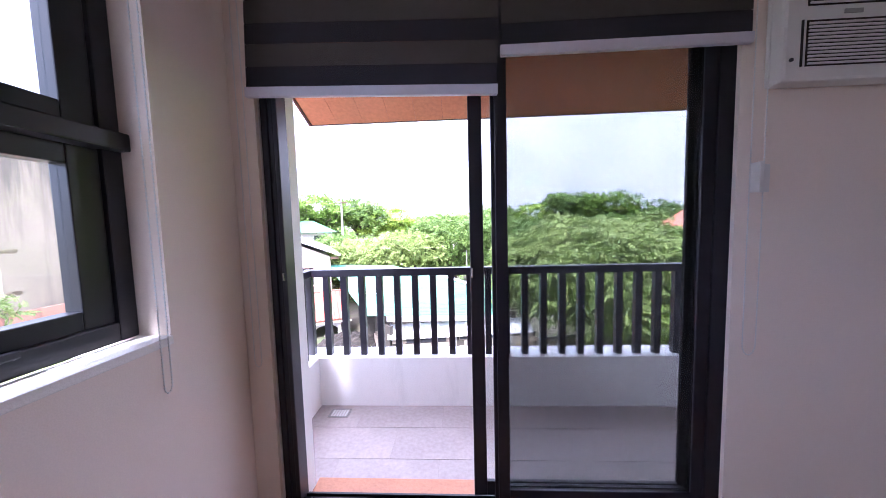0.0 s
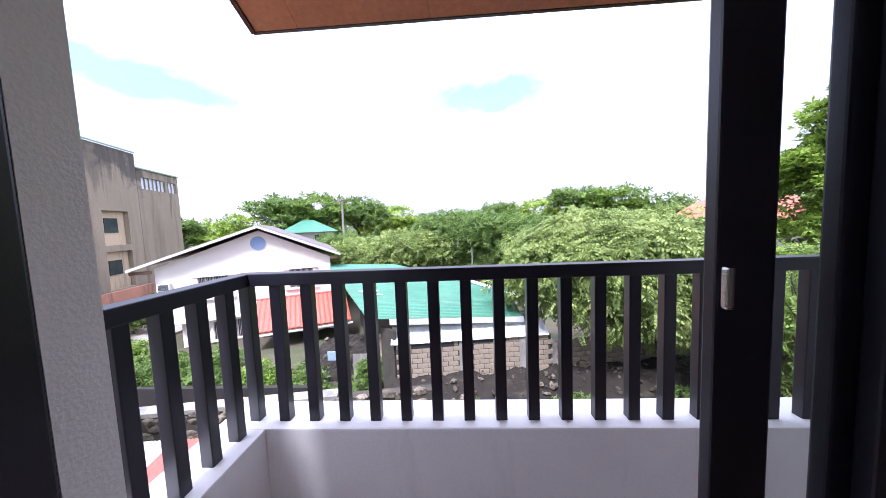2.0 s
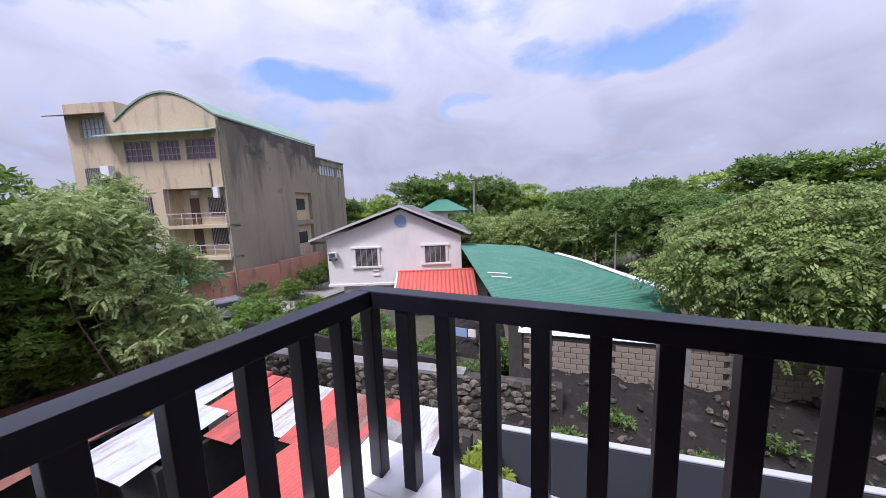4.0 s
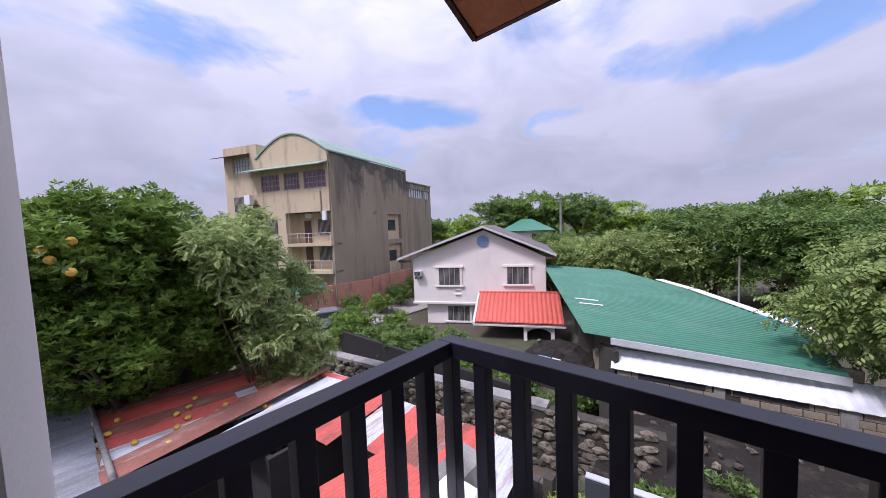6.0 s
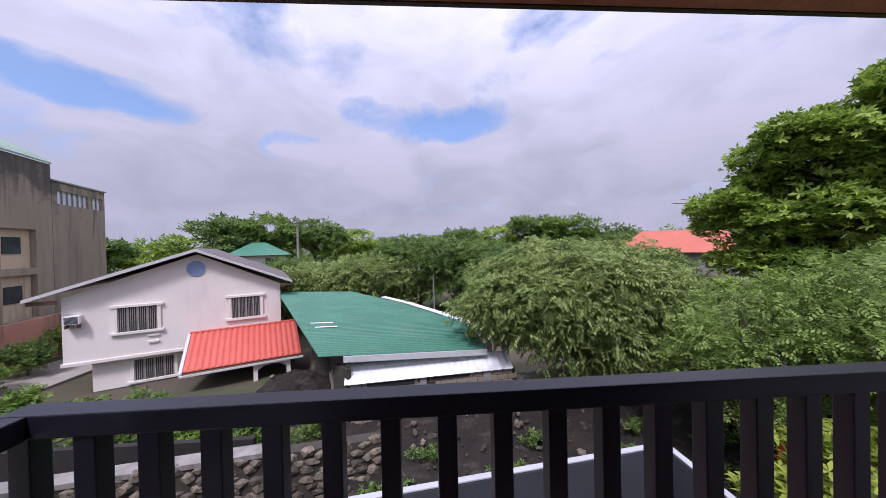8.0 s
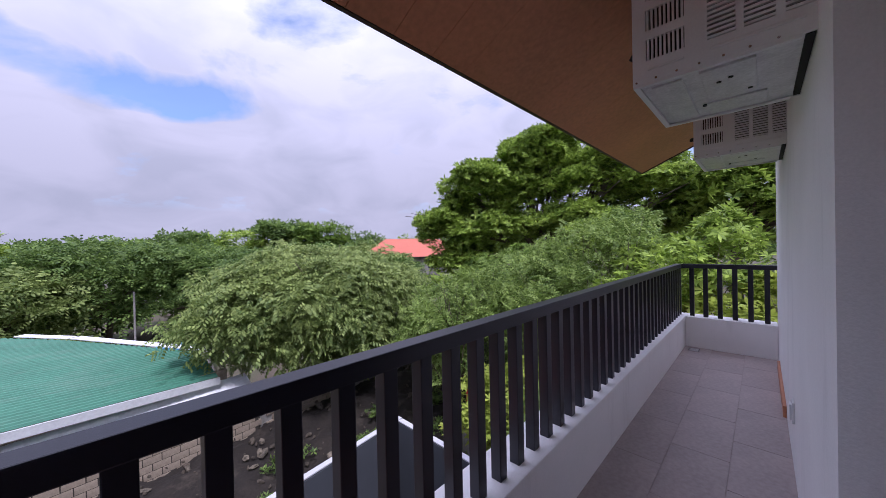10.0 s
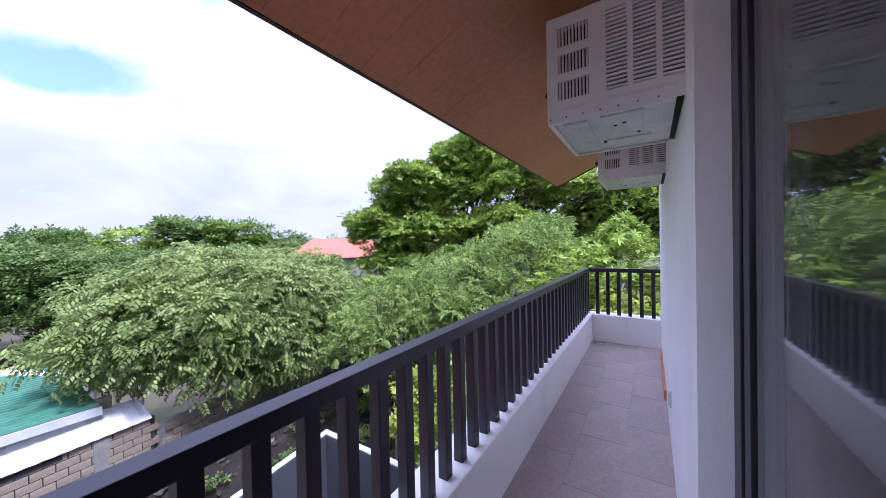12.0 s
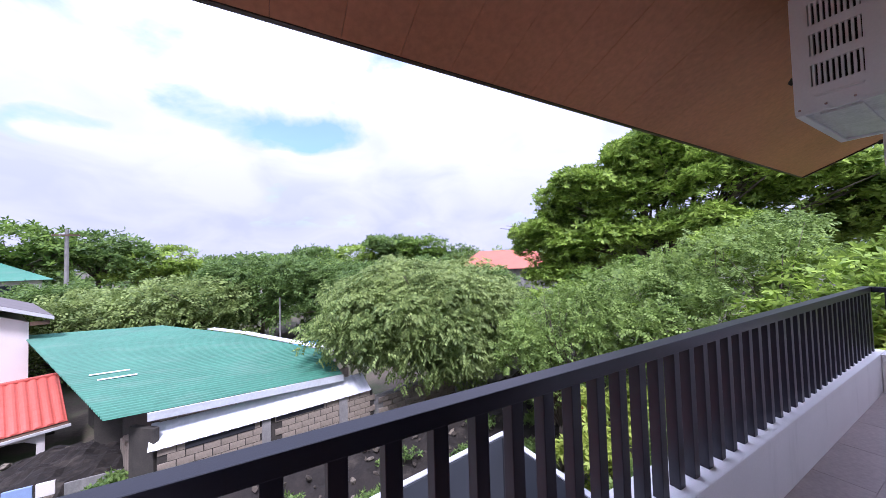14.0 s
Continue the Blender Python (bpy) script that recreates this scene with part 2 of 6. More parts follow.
M_BLIND_D = sheer("blind solid band", (0.05, 0.048, 0.06), 0.97)
M_BLIND_L = sheer("blind sheer band", (0.10, 0.09, 0.085), 0.86)
M_NET = sheer("insect screen", (0.03, 0.03, 0.032), 0.44)
M_GLASS = glassy("window glass")
M_ORANGE = paint("terracotta threshold", (0.52, 0.22, 0.11), 0.5, scale=8, vary=0.15)
M_STEEL = paint("stainless steel", (0.55, 0.55, 0.56), 0.25, metal=1.0, vary=0.08, bump=0)
M_WOODFL = paint("dark wood floor", (0.26, 0.14, 0.08), 0.4, scale=6, vary=0.3, per_piece=0.1)

# ---- mesh helpers ----


def finish(bm, name, mat, smooth=False):
    me = bpy.data.meshes.new(name)
    bmesh.ops.recalc_face_normals(bm, faces=bm.faces)
    bm.to_mesh(me)
    bm.free()
    for x in (mat if isinstance(mat, (list, tuple)) else [mat]):
        me.materials.append(x)
    if smooth:
        me.polygons.foreach_set("use_smooth", [True] * len(me.polygons))
    return me


def part(name, bm, material, parent, label="", smooth=False):
    ob = new(name, finish(bm, name, material, smooth))
    ob.parent = parent
    if label:
        ob["label"] = label
    return ob


def share(name, me, parent, m):
    ob = new(name, me)
    ob.parent = parent
    ob.matrix_basis = m
    return ob


def thing(name, label, category, kind="", group="", m=None):
    e = new(name)
    if m is not None:
        e.matrix_basis = m
    return tagged(e, label, category, group, kind)


def solid(name, bm, material, label, category, kind="", group="", smooth=False):
    return tagged(new(name, finish(bm, name, material, smooth)), label, category, group, kind)


def box(bm, x0, x1, y0, y1, z0, z1, bevel=0.0):
    """A box between the limits; its new vertices come back."""
    r = bmesh.ops.create_cube(bm, size=1.0, matrix=Matrix.Translation(((x0 + x1) / 2, (y0 + y1) / 2, (z0 + z1) / 2)) @ Matrix.Diagonal((x1 - x0, y1 - y0, z1 - z0, 1)))
    vs = r["verts"]
    if bevel:
        es = list({e for v in vs for e in v.link_edges})
        bmesh.ops.bevel(bm, geom=es, offset=bevel, segments=2, affect="EDGES", profile=0.6)
    return vs


def boxes(*lims, bevel=0.0):
    bm = bmesh.new()
    for q in lims:
        box(bm, *q, bevel=bevel)
    return bm


def prism(bm, pts, axis_fn, a, b):
    """A closed outline pts (u, v) swept from a to b; axis_fn(u, v, s) gives the place."""
    lo = [bm.verts.new(axis_fn(u, v, a)) for u, v in pts]
    hi = [bm.verts.new(axis_fn(u, v, b)) for u, v in pts]
    n = len(pts)
    bm.faces.new(lo)
    bm.faces.new(hi[::-1])
    for i in range(n):
        bm.faces.new((lo[i], hi[i], hi[(i + 1) % n], lo[(i + 1) % n]))
    return lo + hi


def tube(bm, pts, radii, sides=8):
    """A tapering tube through the points."""
    rings = []
    pts = [Vector(p) for p in pts]
    for i, p in enumerate(pts):
        d = (pts[min(i + 1, len(pts) - 1)] - pts[max(i - 1, 0)]).normalized()
        side = d.cross(Vector((0.3, 0.9, 0.31))).normalized()
        up = side.cross(d)
        r = radii[i] if isinstance(radii, (list, tuple)) else radii
        rings.append([bm.verts.new(p + r * (math.cos(a) * side + math.sin(a) * up)) for a in (2 * math.pi * k / sides for k in range(sides))])
    for a, b in zip(rings, rings[1:]):
        for k in range(sides):
            bm.faces.new((a[k], a[(k + 1) % sides], b[(k + 1) % sides], b[k]))
    bm.faces.new(rings[0][::-1])
    bm.faces.new(rings[-1])


# ---- the flat and its balcony ----
FY = 3.265            # outer face of the facade
DY = 3.10            # inner face of the facade wall
XL, XR = 0.90, 7.15  # inner faces of the balcony's end parapets
PY = 4.11            # inner face of the front parapet
PZ = 0.385           # parapet's top
D0, D1, DH = 1.165, 3.14, 2.36
RF = 0.12            # level of the room's floor
GZ = -6.1            # ground

w = thing("wall_facade", "white painted exterior wall with a wide sliding door opening", "wall", "structure")
part("wall_panel", boxes((0.85, D0, DY, 3.186, -0.25, 2.95), (0.85, 1.236, 3.188, FY, -0.25, 2.95)), M_WALL_OUT, w)
part("wall_panel", boxes((D1, 3.40, DY, FY, -0.25, 2.95)), M_WALL_OUT, w)
part("wall_panel", boxes((3.40, 4.02, DY, FY, -0.25, 1.99), (3.40, 4.02, DY, FY, 2.45, 2.95)), M_WALL_OUT, w)
part("wall_panel", boxes((4.02, 7.35, DY, FY, -0.25, 2.95)), M_WALL_OUT, w)
part("wall_panel", boxes((D0, D1, DY, FY, DH, 2.95)), M_WALL_OUT, w)
part("wall_panel", boxes((0.85, 7.35, DY, FY, -6.2, -0.25)), M_WALL_OUT, w)
bm = boxes((0.86, D0 - 0.002, 3.078, DY - 0.002, RF, 2.62), (D1 - 0.03, 5.0, 3.078, DY - 0.002, RF, 1.99), (D1 - 0.03, 3.40, 3.078, DY - 0.002, 1.99, 2.45), (4.02, 5.0, 3.078, DY - 0.002, 1.99, 2.45), (D1 - 0.03, 5.0, 3.078, DY - 0.002, 2.45, 2.62), (D0, D1 - 0.032, 3.078, DY - 0.002, DH, 2.62))
solid("wall_front_plaster", bm, M_WALL_IN, "cream painted plaster round the sliding door", "wall", "structure")

# room
# WY0: unseen rear end, run far back to bring more light in.
WY0, WY1, WZ0, WZ1 = -0.6, 2.715, 1.06, 2.40
bm = boxes((0.86, 1.055, -1.6, WY0, RF, 2.62), (0.86, 1.055, WY1, 3.076, RF, 2.62), (0.86, 1.055, WY0, WY1, RF, WZ0 - 0.03), (0.86, 1.055, WY0, WY1, WZ1, 2.62))
solid("wall_west", bm, M_WALL_IN, "cream painted room wall with a deep window recess", "wall", "structure")
solid("wall_south", boxes((0.86, 5.2, -1.8, -1.6, RF, 2.62)), M_WALL_IN, "plain cream painted room wall", "wall", "structure")
solid("wall_east", boxes((5.0, 5.2, -1.6, 3.076, RF, 2.62)), M_WALL_IN, "plain cream painted room wall", "wall", "structure")
solid("ceiling", boxes((0.86, 5.2, -1.8, 3.10, 2.62, 2.74)), M_CEIL, "plain white painted room ceiling", "ceiling", "structure")
fl = thing("floor_room", "dark brown plank floor of the room", "floor", "structure")
part("slab", boxes((0.86, 5.2, -1.8, 3.10, -0.1, RF - 0.012)), M_GROUT, fl)
pl = finish(boxes((0, 0.145, 0, 4.7, -0.012, 0), bevel=0.002), "plank", M_WOODFL)
for i in range(27):
    share("plank", pl, fl, pose(1.06 + i * 0.147, -1.6, RF))
solid("baseboard", boxes((3.16, 4.99, 3.062, 3.0775, RF, RF + 0.07), bevel=0.004), paint("dark skirting", (0.05, 0.03, 0.025), 0.4), "dark skirting board below the cream wall", "baseboard", "structure")
solid("wall_outer_west", boxes((0.70, 0.855, -1.8, DY, -6.2, WZ0 - 0.1), (0.70, 0.855, -1.8, WY0, WZ0 - 0.1, 2.95), (0.70, 0.855, WY1, DY, WZ0 - 0.1, 2.95), (0.70, 0.855, WY0, WY1, WZ1, 2.95)), M_WALL_OUT, "white painted side wall of the flat", "wall", "structure")
solid("wall_lower", boxes((0.86, 7.35, -1.8, 3.09, -6.2, -0.3)), M_WALL_OUT, "white painted storeys below the flat", "wall", "structure")
solid("wall_east_part", boxes((5.25, 7.35, -1.8, 3.09, -0.3, 2.95)), M_WALL_OUT, "white painted neighbouring room block", "wall", "structure")

# window in the side wall
win = thing("window_1", "black aluminium awning window in the side wall", "window", "structure")
FX0, FX1 = 0.86, 0.95
part("window_frame", boxes((FX0, FX1, WY0, WY0 + 0.06, WZ0, WZ1), (FX0, FX1, WY1 - 0.06, WY1 - 0.003, WZ0, WZ1), (FX0, FX1, WY0 + 0.06, WY1 - 0.06, WZ0, WZ0 + 0.06), (FX0, FX1, WY0 + 0.06, WY1 - 0.06, WZ1 - 0.06, WZ1), bevel=0.004), M_BLACK_IN, win)
part("transom", boxes((FX0 + 0.002, FX1 + 0.035, WY0 + 0.06, WY1 - 0.004, 1.648, 1.703), bevel=0.006), M_BLACK_IN, win)
for z0, z1 in ((WZ0 + 0.062, 1.646), (1.705, WZ1 - 0.062)):
    s = part("sash", boxes((0.885, 0.94, WY1 - 0.145, WY1 - 0.062, z0, z1), (0.885, 0.94, WY0 + 0.062, WY0 + 0.14, z0, z1), (0.885, 0.94, WY0 + 0.14, WY1 - 0.145, z0, z0 + 0.055), (0.885, 0.94, WY0 + 0.14, WY1 - 0.145, z1 - 0.055, z1), bevel=0.004), M_BLACK_IN, win)
    p = part("pane", boxes((0.908, 0.914, WY0 + 0.14, WY1 - 0.145, z0 + 0.055, z1 - 0.055)), M_GLASS, s)
    p.visible_shadow = False
part("handle", boxes((0.942, 0.962, 2.33, 2.42, 1.105, 1.125), bevel=0.005), M_BLACK_IN, win)
solid("window_sill", boxes((0.952, 1.065, WY0, WY1 - 0.002, WZ0 - 0.03, WZ0 - 0.002), bevel=0.003), M_WALL_OUT, "white painted window sill", "sill", "structure")

# sliding door
dr = thing("door_1", "black aluminium sliding door, one leaf slid open", "sliding door", "structure")
part("door_frame", boxes((D0 + 0.002, D0 + 0.03, 3.106, 3.185, RF - 0.08, DH - 0.002), (D0 + 0.032, D0 + 0.052, 3.112, 3.185, RF - 0.08, DH - 0.002), (D0 + 0.054, D0 + 0.075, 3.106, 3.185, RF - 0.08, DH - 0.002), bevel=0.004), M_BLACK, dr)
part("door_frame", boxes((D1 - 0.085, D1 - 0.002, 3.106, 3.185, RF - 0.08, DH - 0.002), bevel=0.004), M_BLACK, dr)
part("door_frame", boxes((D0 + 0.077, D1 - 0.085, 3.108, 3.183, DH - 0.07, DH - 0.002), bevel=0.004), M_BLACK, dr)
part("track", boxes((D0 + 0.077, D1 - 0.085, 3.108, 3.183, RF - 0.06, RF - 0.02), (D0 + 0.077, D1 - 0.085, 3.134, 3.137, RF - 0.02, RF - 0.006), (D0 + 0.077, D1 - 0.085, 3.158, 3.161, RF - 0.02, RF - 0.006)), M_BLACK, dr)


def leaf(x0, x1, y0, y1, fill, stile, label):
    z0, z1 = RF - 0.005, DH - 0.072
    lf = part("door_leaf", boxes((x0, x0 + stile, y0, y1, z0, z1), (x1 - stile, x1, y0, y1, z0, z1), (x0 + stile, x1 - stile, y0, y1, z0, z0 + 0.07), (x0 + stile, x1 - stile, y0, y1, z1 - 0.06, z1), bevel=0.003), M_BLACK, dr, label)
    c = (y0 + y1) / 2
    t = 0.003 if fill == M_GLASS else 0.0008
    p = part("pane" if fill == M_GLASS else "screen_mesh", boxes((x0 + stile, x1 - stile, c - t, c + t, z0 + 0.07, z1 - 0.06)), fill, lf)
    p.visible_shadow = False
    return lf


leaf(2.165, D1 - 0.087, 3.112, 3.132, M_NET, 0.05, "black framed insect screen leaf")
leaf(2.15, D1 - 0.087, 3.138, 3.157, M_GLASS, 0.055, "black framed glass leaf")
g2 = leaf(2.055, D1 - 0.10, 3.162, 3.181, M_GLASS, 0.06, "black framed glass leaf slid aside")
part("latch", boxes((1.224, 1.232, 3.099, 3.1055, 1.165, 1.20), bevel=0.003), M_STEEL, dr, "small steel latch plate")
part("latch", boxes((2.058, 2.066, 3.150, 3.1615, 1.155, 1.20), bevel=0.003), M_STEEL, dr, "small steel latch plate")
solid("door_sill", boxes((1.238, D1, 3.188, 3.31, -0.002, RF - 0.05), bevel=0.004), M_ORANGE, "terracotta coloured door threshold", "threshold", "structure")
solid("door_sill_far", boxes((5.5, 6.8, FY + 0.001, 3.285, 0.002, 0.09), bevel=0.003), M_ORANGE, "terracotta coloured threshold of the next door", "threshold", "structure")

# balcony
bal = thing("balcony_floor", "grey stone-look floor tiles with thin joints", "floor", "structure")
part("slab", boxes((0.66, 7.41, FY, 4.335, -0.25, -0.0025)), M_GROUT, bal)
tl = finish(boxes((0.0015, 0.5985, 0.0015, 0.2985, -0.008, 0), bevel=0.001), "tile", M_TILE)
for j in range(3):
    for i in range(11):
        x, y = 0.66 + i * 0.6 - (0.3 if j % 2 else 0), 3.28 + j * 0.3
        share("tile", tl, bal, pose(x, y - 0.04, 0))
par = thing("parapet", "low white painted balcony parapet", "parapet", "structure")
part("parapet_wall", boxes((0.66, 7.41, PY, 4.335, -0.25, PZ), bevel=0.008), M_WALL_OUT, par)
part("parapet_wall", boxes((0.66, XL, FY + 0.002, PY - 0.002, -0.25, PZ), bevel=0.006), M_WALL_OUT, par)
part("parapet_wall", boxes((XR, 7.41, FY + 0.002, PY - 0.002, -0.25, PZ), bevel=0.006), M_WALL_OUT, par)
dn = thing("floor_drain", "small square floor drain in the balcony corner", "drain")
part("frame", boxes((1.01, 1.16, 3.95, 3.962, -0.001, 0.004), (1.01, 1.16, 4.048, 4.06, -0.001, 0.004), (1.01, 1.022, 3.962, 4.048, -0.001, 0.004), (1.148, 1.16, 3.962, 4.048, -0.001, 0.004)), M_STEEL, dn)
part("grate", boxes(*[(1.026 + i * 0.0205, 1.038 + i * 0.0205, 3.964, 4.046, -0.001, 0.003) for i in range(6)]), M_ACG, dn)
dn2 = copy_thing(dn, pose(5.92, 0.0, 0))

# railing
RT = 1.065
rail = thing("balcony_railing", "black painted steel railing on the parapet", "railing")
part("top_rail", boxes((0.785, 7.285, 4.155, 4.22, RT - 0.055, RT), bevel=0.004), M_BLACK, rail)
part("top_rail", boxes((0.785, 0.85, FY, 4.153, RT - 0.055, RT), bevel=0.004), M_BLACK, rail)
part("top_rail", boxes((7.22, 7.285, FY, 4.153, RT - 0.055, RT), bevel=0.004), M_BLACK, rail)
bal_me = finish(boxes((-0.024, 0.024, -0.024, 0.024, PZ - 0.01, RT - 0.05), bevel=0.003), "baluster", M_BLACK)
BP = 0.14
for i in range(47):
    x = 0.8175 + i * BP
    if x < 7.25:
        share("baluster", bal_me, rail, pose(x, 4.1875, 0))
share("baluster", bal_me, rail, pose(7.2525, 4.1875, 0))
for k in range(1, 7):
    share("baluster", bal_me, rail, pose(0.8175, 4.1875 - k * BP, 0))
    share("baluster", bal_me, rail, pose(7.2525, 4.1875 - k * BP, 0))

# eave: boards rising from the outer edge to the wall
EY, EZ, SL = 4.495, 2.270, 0.435
sx0, sx1 = 0.772, 6.80
bm = bmesh.new()


def on_eave(x, y, up=0.0):
    return (x, y, EZ + (EY - y) * SL + up)


x = sx0
while x < sx1 - 0.01:
    a, b = x + 0.0009, min(x + 0.224, sx1) - 0.0009
    prism(bm, [(EY, 0), (FY + 0.003, 0), (FY + 0.003, 0.014), (EY, 0.014)], lambda u, v, s: on_eave(s, u, v), a, b)
    x += 0.224
solid("ceiling_soffit", bm, M_SOFFIT, "brown boarded soffit of the sloping eave", "soffit", "structure")
bm = bmesh.new()
prism(bm, [(EY + 0.02, 0.017), (FY, 0.017), (FY - 4.8, 0.017), (FY - 4.8, 0.12), (FY, 0.12), (EY + 0.02, 0.12)], lambda u, v, s: (s, u, EZ + (EY - max(u, FY)) * SL + v), sx0 - 0.02, sx1 + 0.02)
solid("roof", bm, M_FASCIA, "dark roof over the flat", "roof", "structure")
bm = boxes((sx0 - 0.02, sx1 + 0.02, EY + 0.002, EY + 0.022, EZ - 0.004, EZ + 0.13))
solid("trim_fascia", bm, M_FASCIA, "dark fascia board along the eave", "trim", "structure")
bm = bmesh.new()
for x0, x1 in ((sx0 - 0.022, sx0 - 0.001), (sx1 + 0.001, sx1 + 0.022)):
    prism(bm, [(EY, -0.012), (FY, -0.012), (FY, 0.12), (EY, 0.12)], lambda u, v, s: on_eave(s, u, v), x0, x1)
solid("trim_bargeboard", bm, M_FASCIA, "dark board closing the end of the eave", "trim", "structure")
solid("downpipe", boxes((7.36, 7.42, 3.17, 3.23, -6.2, 2.6), bevel=0.012), paint("grey pipe", (0.42, 0.42, 0.44), 0.5), "grey downpipe at the end of the wall", "pipe")


def window_ac(name, x0, x1, z0, z1, front, label):
    """A window air conditioner through the wall: steel case with louvres outside, plastic front inside."""
    y1 = 3.748
    t = thing(name, label, "air conditioner", group="air conditioners through the facade")
    th = 0.012
    bm = bmesh.new()
    box(bm, x0, x1, FY - 0.1, y1, z1 - th, z1, bevel=0.003)
    slots = []
    for k in range(3):
        zc = z0 + 0.089 + k * 0.113
        slots.append((y1 - 0.167, y1 - 0.046, zc, zc + 0.079, "v"))
    for k in range(3):
        yc = y1 - 0.231 - k * 0.0935
        slots.append((yc - 0.073, yc, z0 + 0.085, z1 - 0.046, "h"))
    for xs, xe in ((x0, x0 + th), (x1 - th, x1)):
        ys = sorted({FY - 0.1, y1, *[q for s in slots for q in s[:2]]})
        for ya, yb in zip(ys, ys[1:]):
            cols = sorted([s for s in slots if s[0] <= ya + 1e-6 and s[1] >= yb - 1e-6], key=lambda s: s[2])
            z = z0 + 0.004
            for s in cols:
                box(bm, xs, xe, ya, yb, z, s[2])
                z = s[3]
            box(bm, xs, xe, ya, yb, z, z1 - th)
        # pressed ribs below the louvres
        xa, xb = (xs - 0.004, xs + 0.004) if xs == x0 else (xe - 0.004, xe + 0.004)
        box(bm, xa, xb, y1 - 0.165, y1 - 0.05, z0 + 0.048, z0 + 0.057, bevel=0.0035)
        box(bm, xa, xb, FY + 0.02, y1 - 0.24, z0 + 0.048, z0 + 0.059, bevel=0.0035)
    box(bm, x0 + th, x1 - th, y1 - th, y1, z0 + 0.004, z1 - th)
    part("case", bm, M_ACW, t)
    up_me = finish(boxes((0.002, th, -0.0034, 0.0034, 0, 0.079)), "slat", M_ACW)
    flat_me = finish(boxes((0.002, th, 0, 0.073, -0.0048, 0.0048)), "slat", M_ACW)
    for xs in (x0, x1 - th):
        for s in slots:
            n = 9 if s[4] == "v" else 19
            for i in range(n):
                if s[4] == "v":
                    share("slat", up_me, t, pose(xs, s[0] + (i + 0.5) * (s[1] - s[0]) / n, s[2]))
                else:
                    share("slat", flat_me, t, pose(xs, s[0], s[2] + (i + 0.5) * (s[3] - s[2]) / n))
    part("core", boxes((x0 + 0.05, x1 - 0.05, FY - 0.09, y1 - 0.05, z0 + 0.05, z1 - 0.04)), M_DARK, t, "dark cooling coils behind the louvres")
    # folded rim, recessed pan with pressed steps, and the gap at the wall
    bm = boxes((x0 + 0.001, x1 - 0.001, y1 - 0.022, y1 - 0.001, z0 - 0.006, z0 + 0.004), (x0 + 0.001, x0 + 0.02, FY + 0.03, y1 - 0.022, z0 - 0.006, z0 + 0.004), (x1 - 0.02, x1 - 0.001, FY + 0.03, y1 - 0.022, z0 - 0.006, z0 + 0.004), bevel=0.0015)
    part("rim", bm, M_ACW, t)
    bm = boxes((x0 + 0.012, x1 - 0.012, FY + 0.024, y1 - 0.012, z0 + 0.006, z0 + 0.018))
    box(bm, x0 + 0.05, x1 - 0.24, FY + 0.13, y1 - 0.20, z0 - 0.004, z0 + 0.008, bevel=0.005)
    box(bm, x0 + 0.06, x1 - 0.06, y1 - 0.15, y1 - 0.05, z0 - 0.003, z0 + 0.008, bevel=0.005)
    box(bm, x1 - 0.20, x1 - 0.05, FY + 0.10, y1 - 0.19, z0 - 0.002, z0 + 0.008, bevel=0.005)
    pan = part("base_pan", bm, M_ACG, t, "galvanised base pan")
    for px, py in ((0.16, 0.20), (0.18, 0.235), (0.33, 0.15), (0.42, 0.3)):
        bm = bmesh.new()
        tube(bm, [(x0 + px, FY + py, z0 + 0.001), (x0 + px, FY + py, z0 - 0.0065)], 0.008, 8)
        part("drain_hole", bm, M_DARK, pan)
    part("gap", boxes((x0 + 0.02, x1 - 0.02, FY + 0.002, FY + 0.022, z0 + 0.004, z0 + 0.03)), M_DARK, t, "dark gap at the wall")
    bm = bmesh.new()
    tube(bm, [(x0 + 0.10, y1 - 0.002, z0 + 0.17), (x0 + 0.10, y1 + 0.022, z0 + 0.17), (x0 + 0.10, y1 + 0.032, z0 + 0.16)], [0.016, 0.014, 0.008], 8)
    part("lug", bm, M_DARK, t, "dark rubber lug on the back")
    for i in range(7):
        bm = bmesh.new()
        tube(bm, [(x0 - 0.0025, FY + 0.08 + i * 0.065, z0 + 0.014), (x0 + 0.001, FY + 0.08 + i * 0.065, z0 + 0.014)], 0.004, 8)
        part("screw", bm, M_STEEL, t)
    if front:
        fx0, fx1, fz0, fz1 = 3.19, x1 + 0.03, 1.88, z1 + 0.03
        f = part("front_panel", boxes((fx0, fx1, 3.0, 3.074, fz0, fz1), bevel=0.012), M_PLASTIC, t, "white plastic front panel")
        part("grille", boxes(*[(fx0 + 0.08, fx1 - 0.05, 2.992, 3.001, fz0 + 0.055 + i * 0.0125, fz0 + 0.0615 + i * 0.0125) for i in range(12)]), M_PLASTIC, f)
        part("grille_back", boxes((fx0 + 0.075, fx1 - 0.045, 2.9965, 2.999, fz0 + 0.05, fz0 + 0.208)), M_DARK, f)
        part("grille", boxes(*[(fx0 + 0.08, fx1 - 0.05, 2.992, 3.001, fz0 + 0.262 + i * 0.0125, fz0 + 0.2685 + i * 0.0125) for i in range(12)]), M_PLASTIC, f)
        part("grille_back", boxes((fx0 + 0.075, fx1 - 0.045, 2.9965, 2.999, fz0 + 0.257, fz0 + 0.415)), M_DARK, f)
        part("slot", boxes((fx0 + 0.058, fx0 + 0.064, 2.996, 3.001, fz0 + 0.05, fz0 + 0.21)), M_DARK, f)
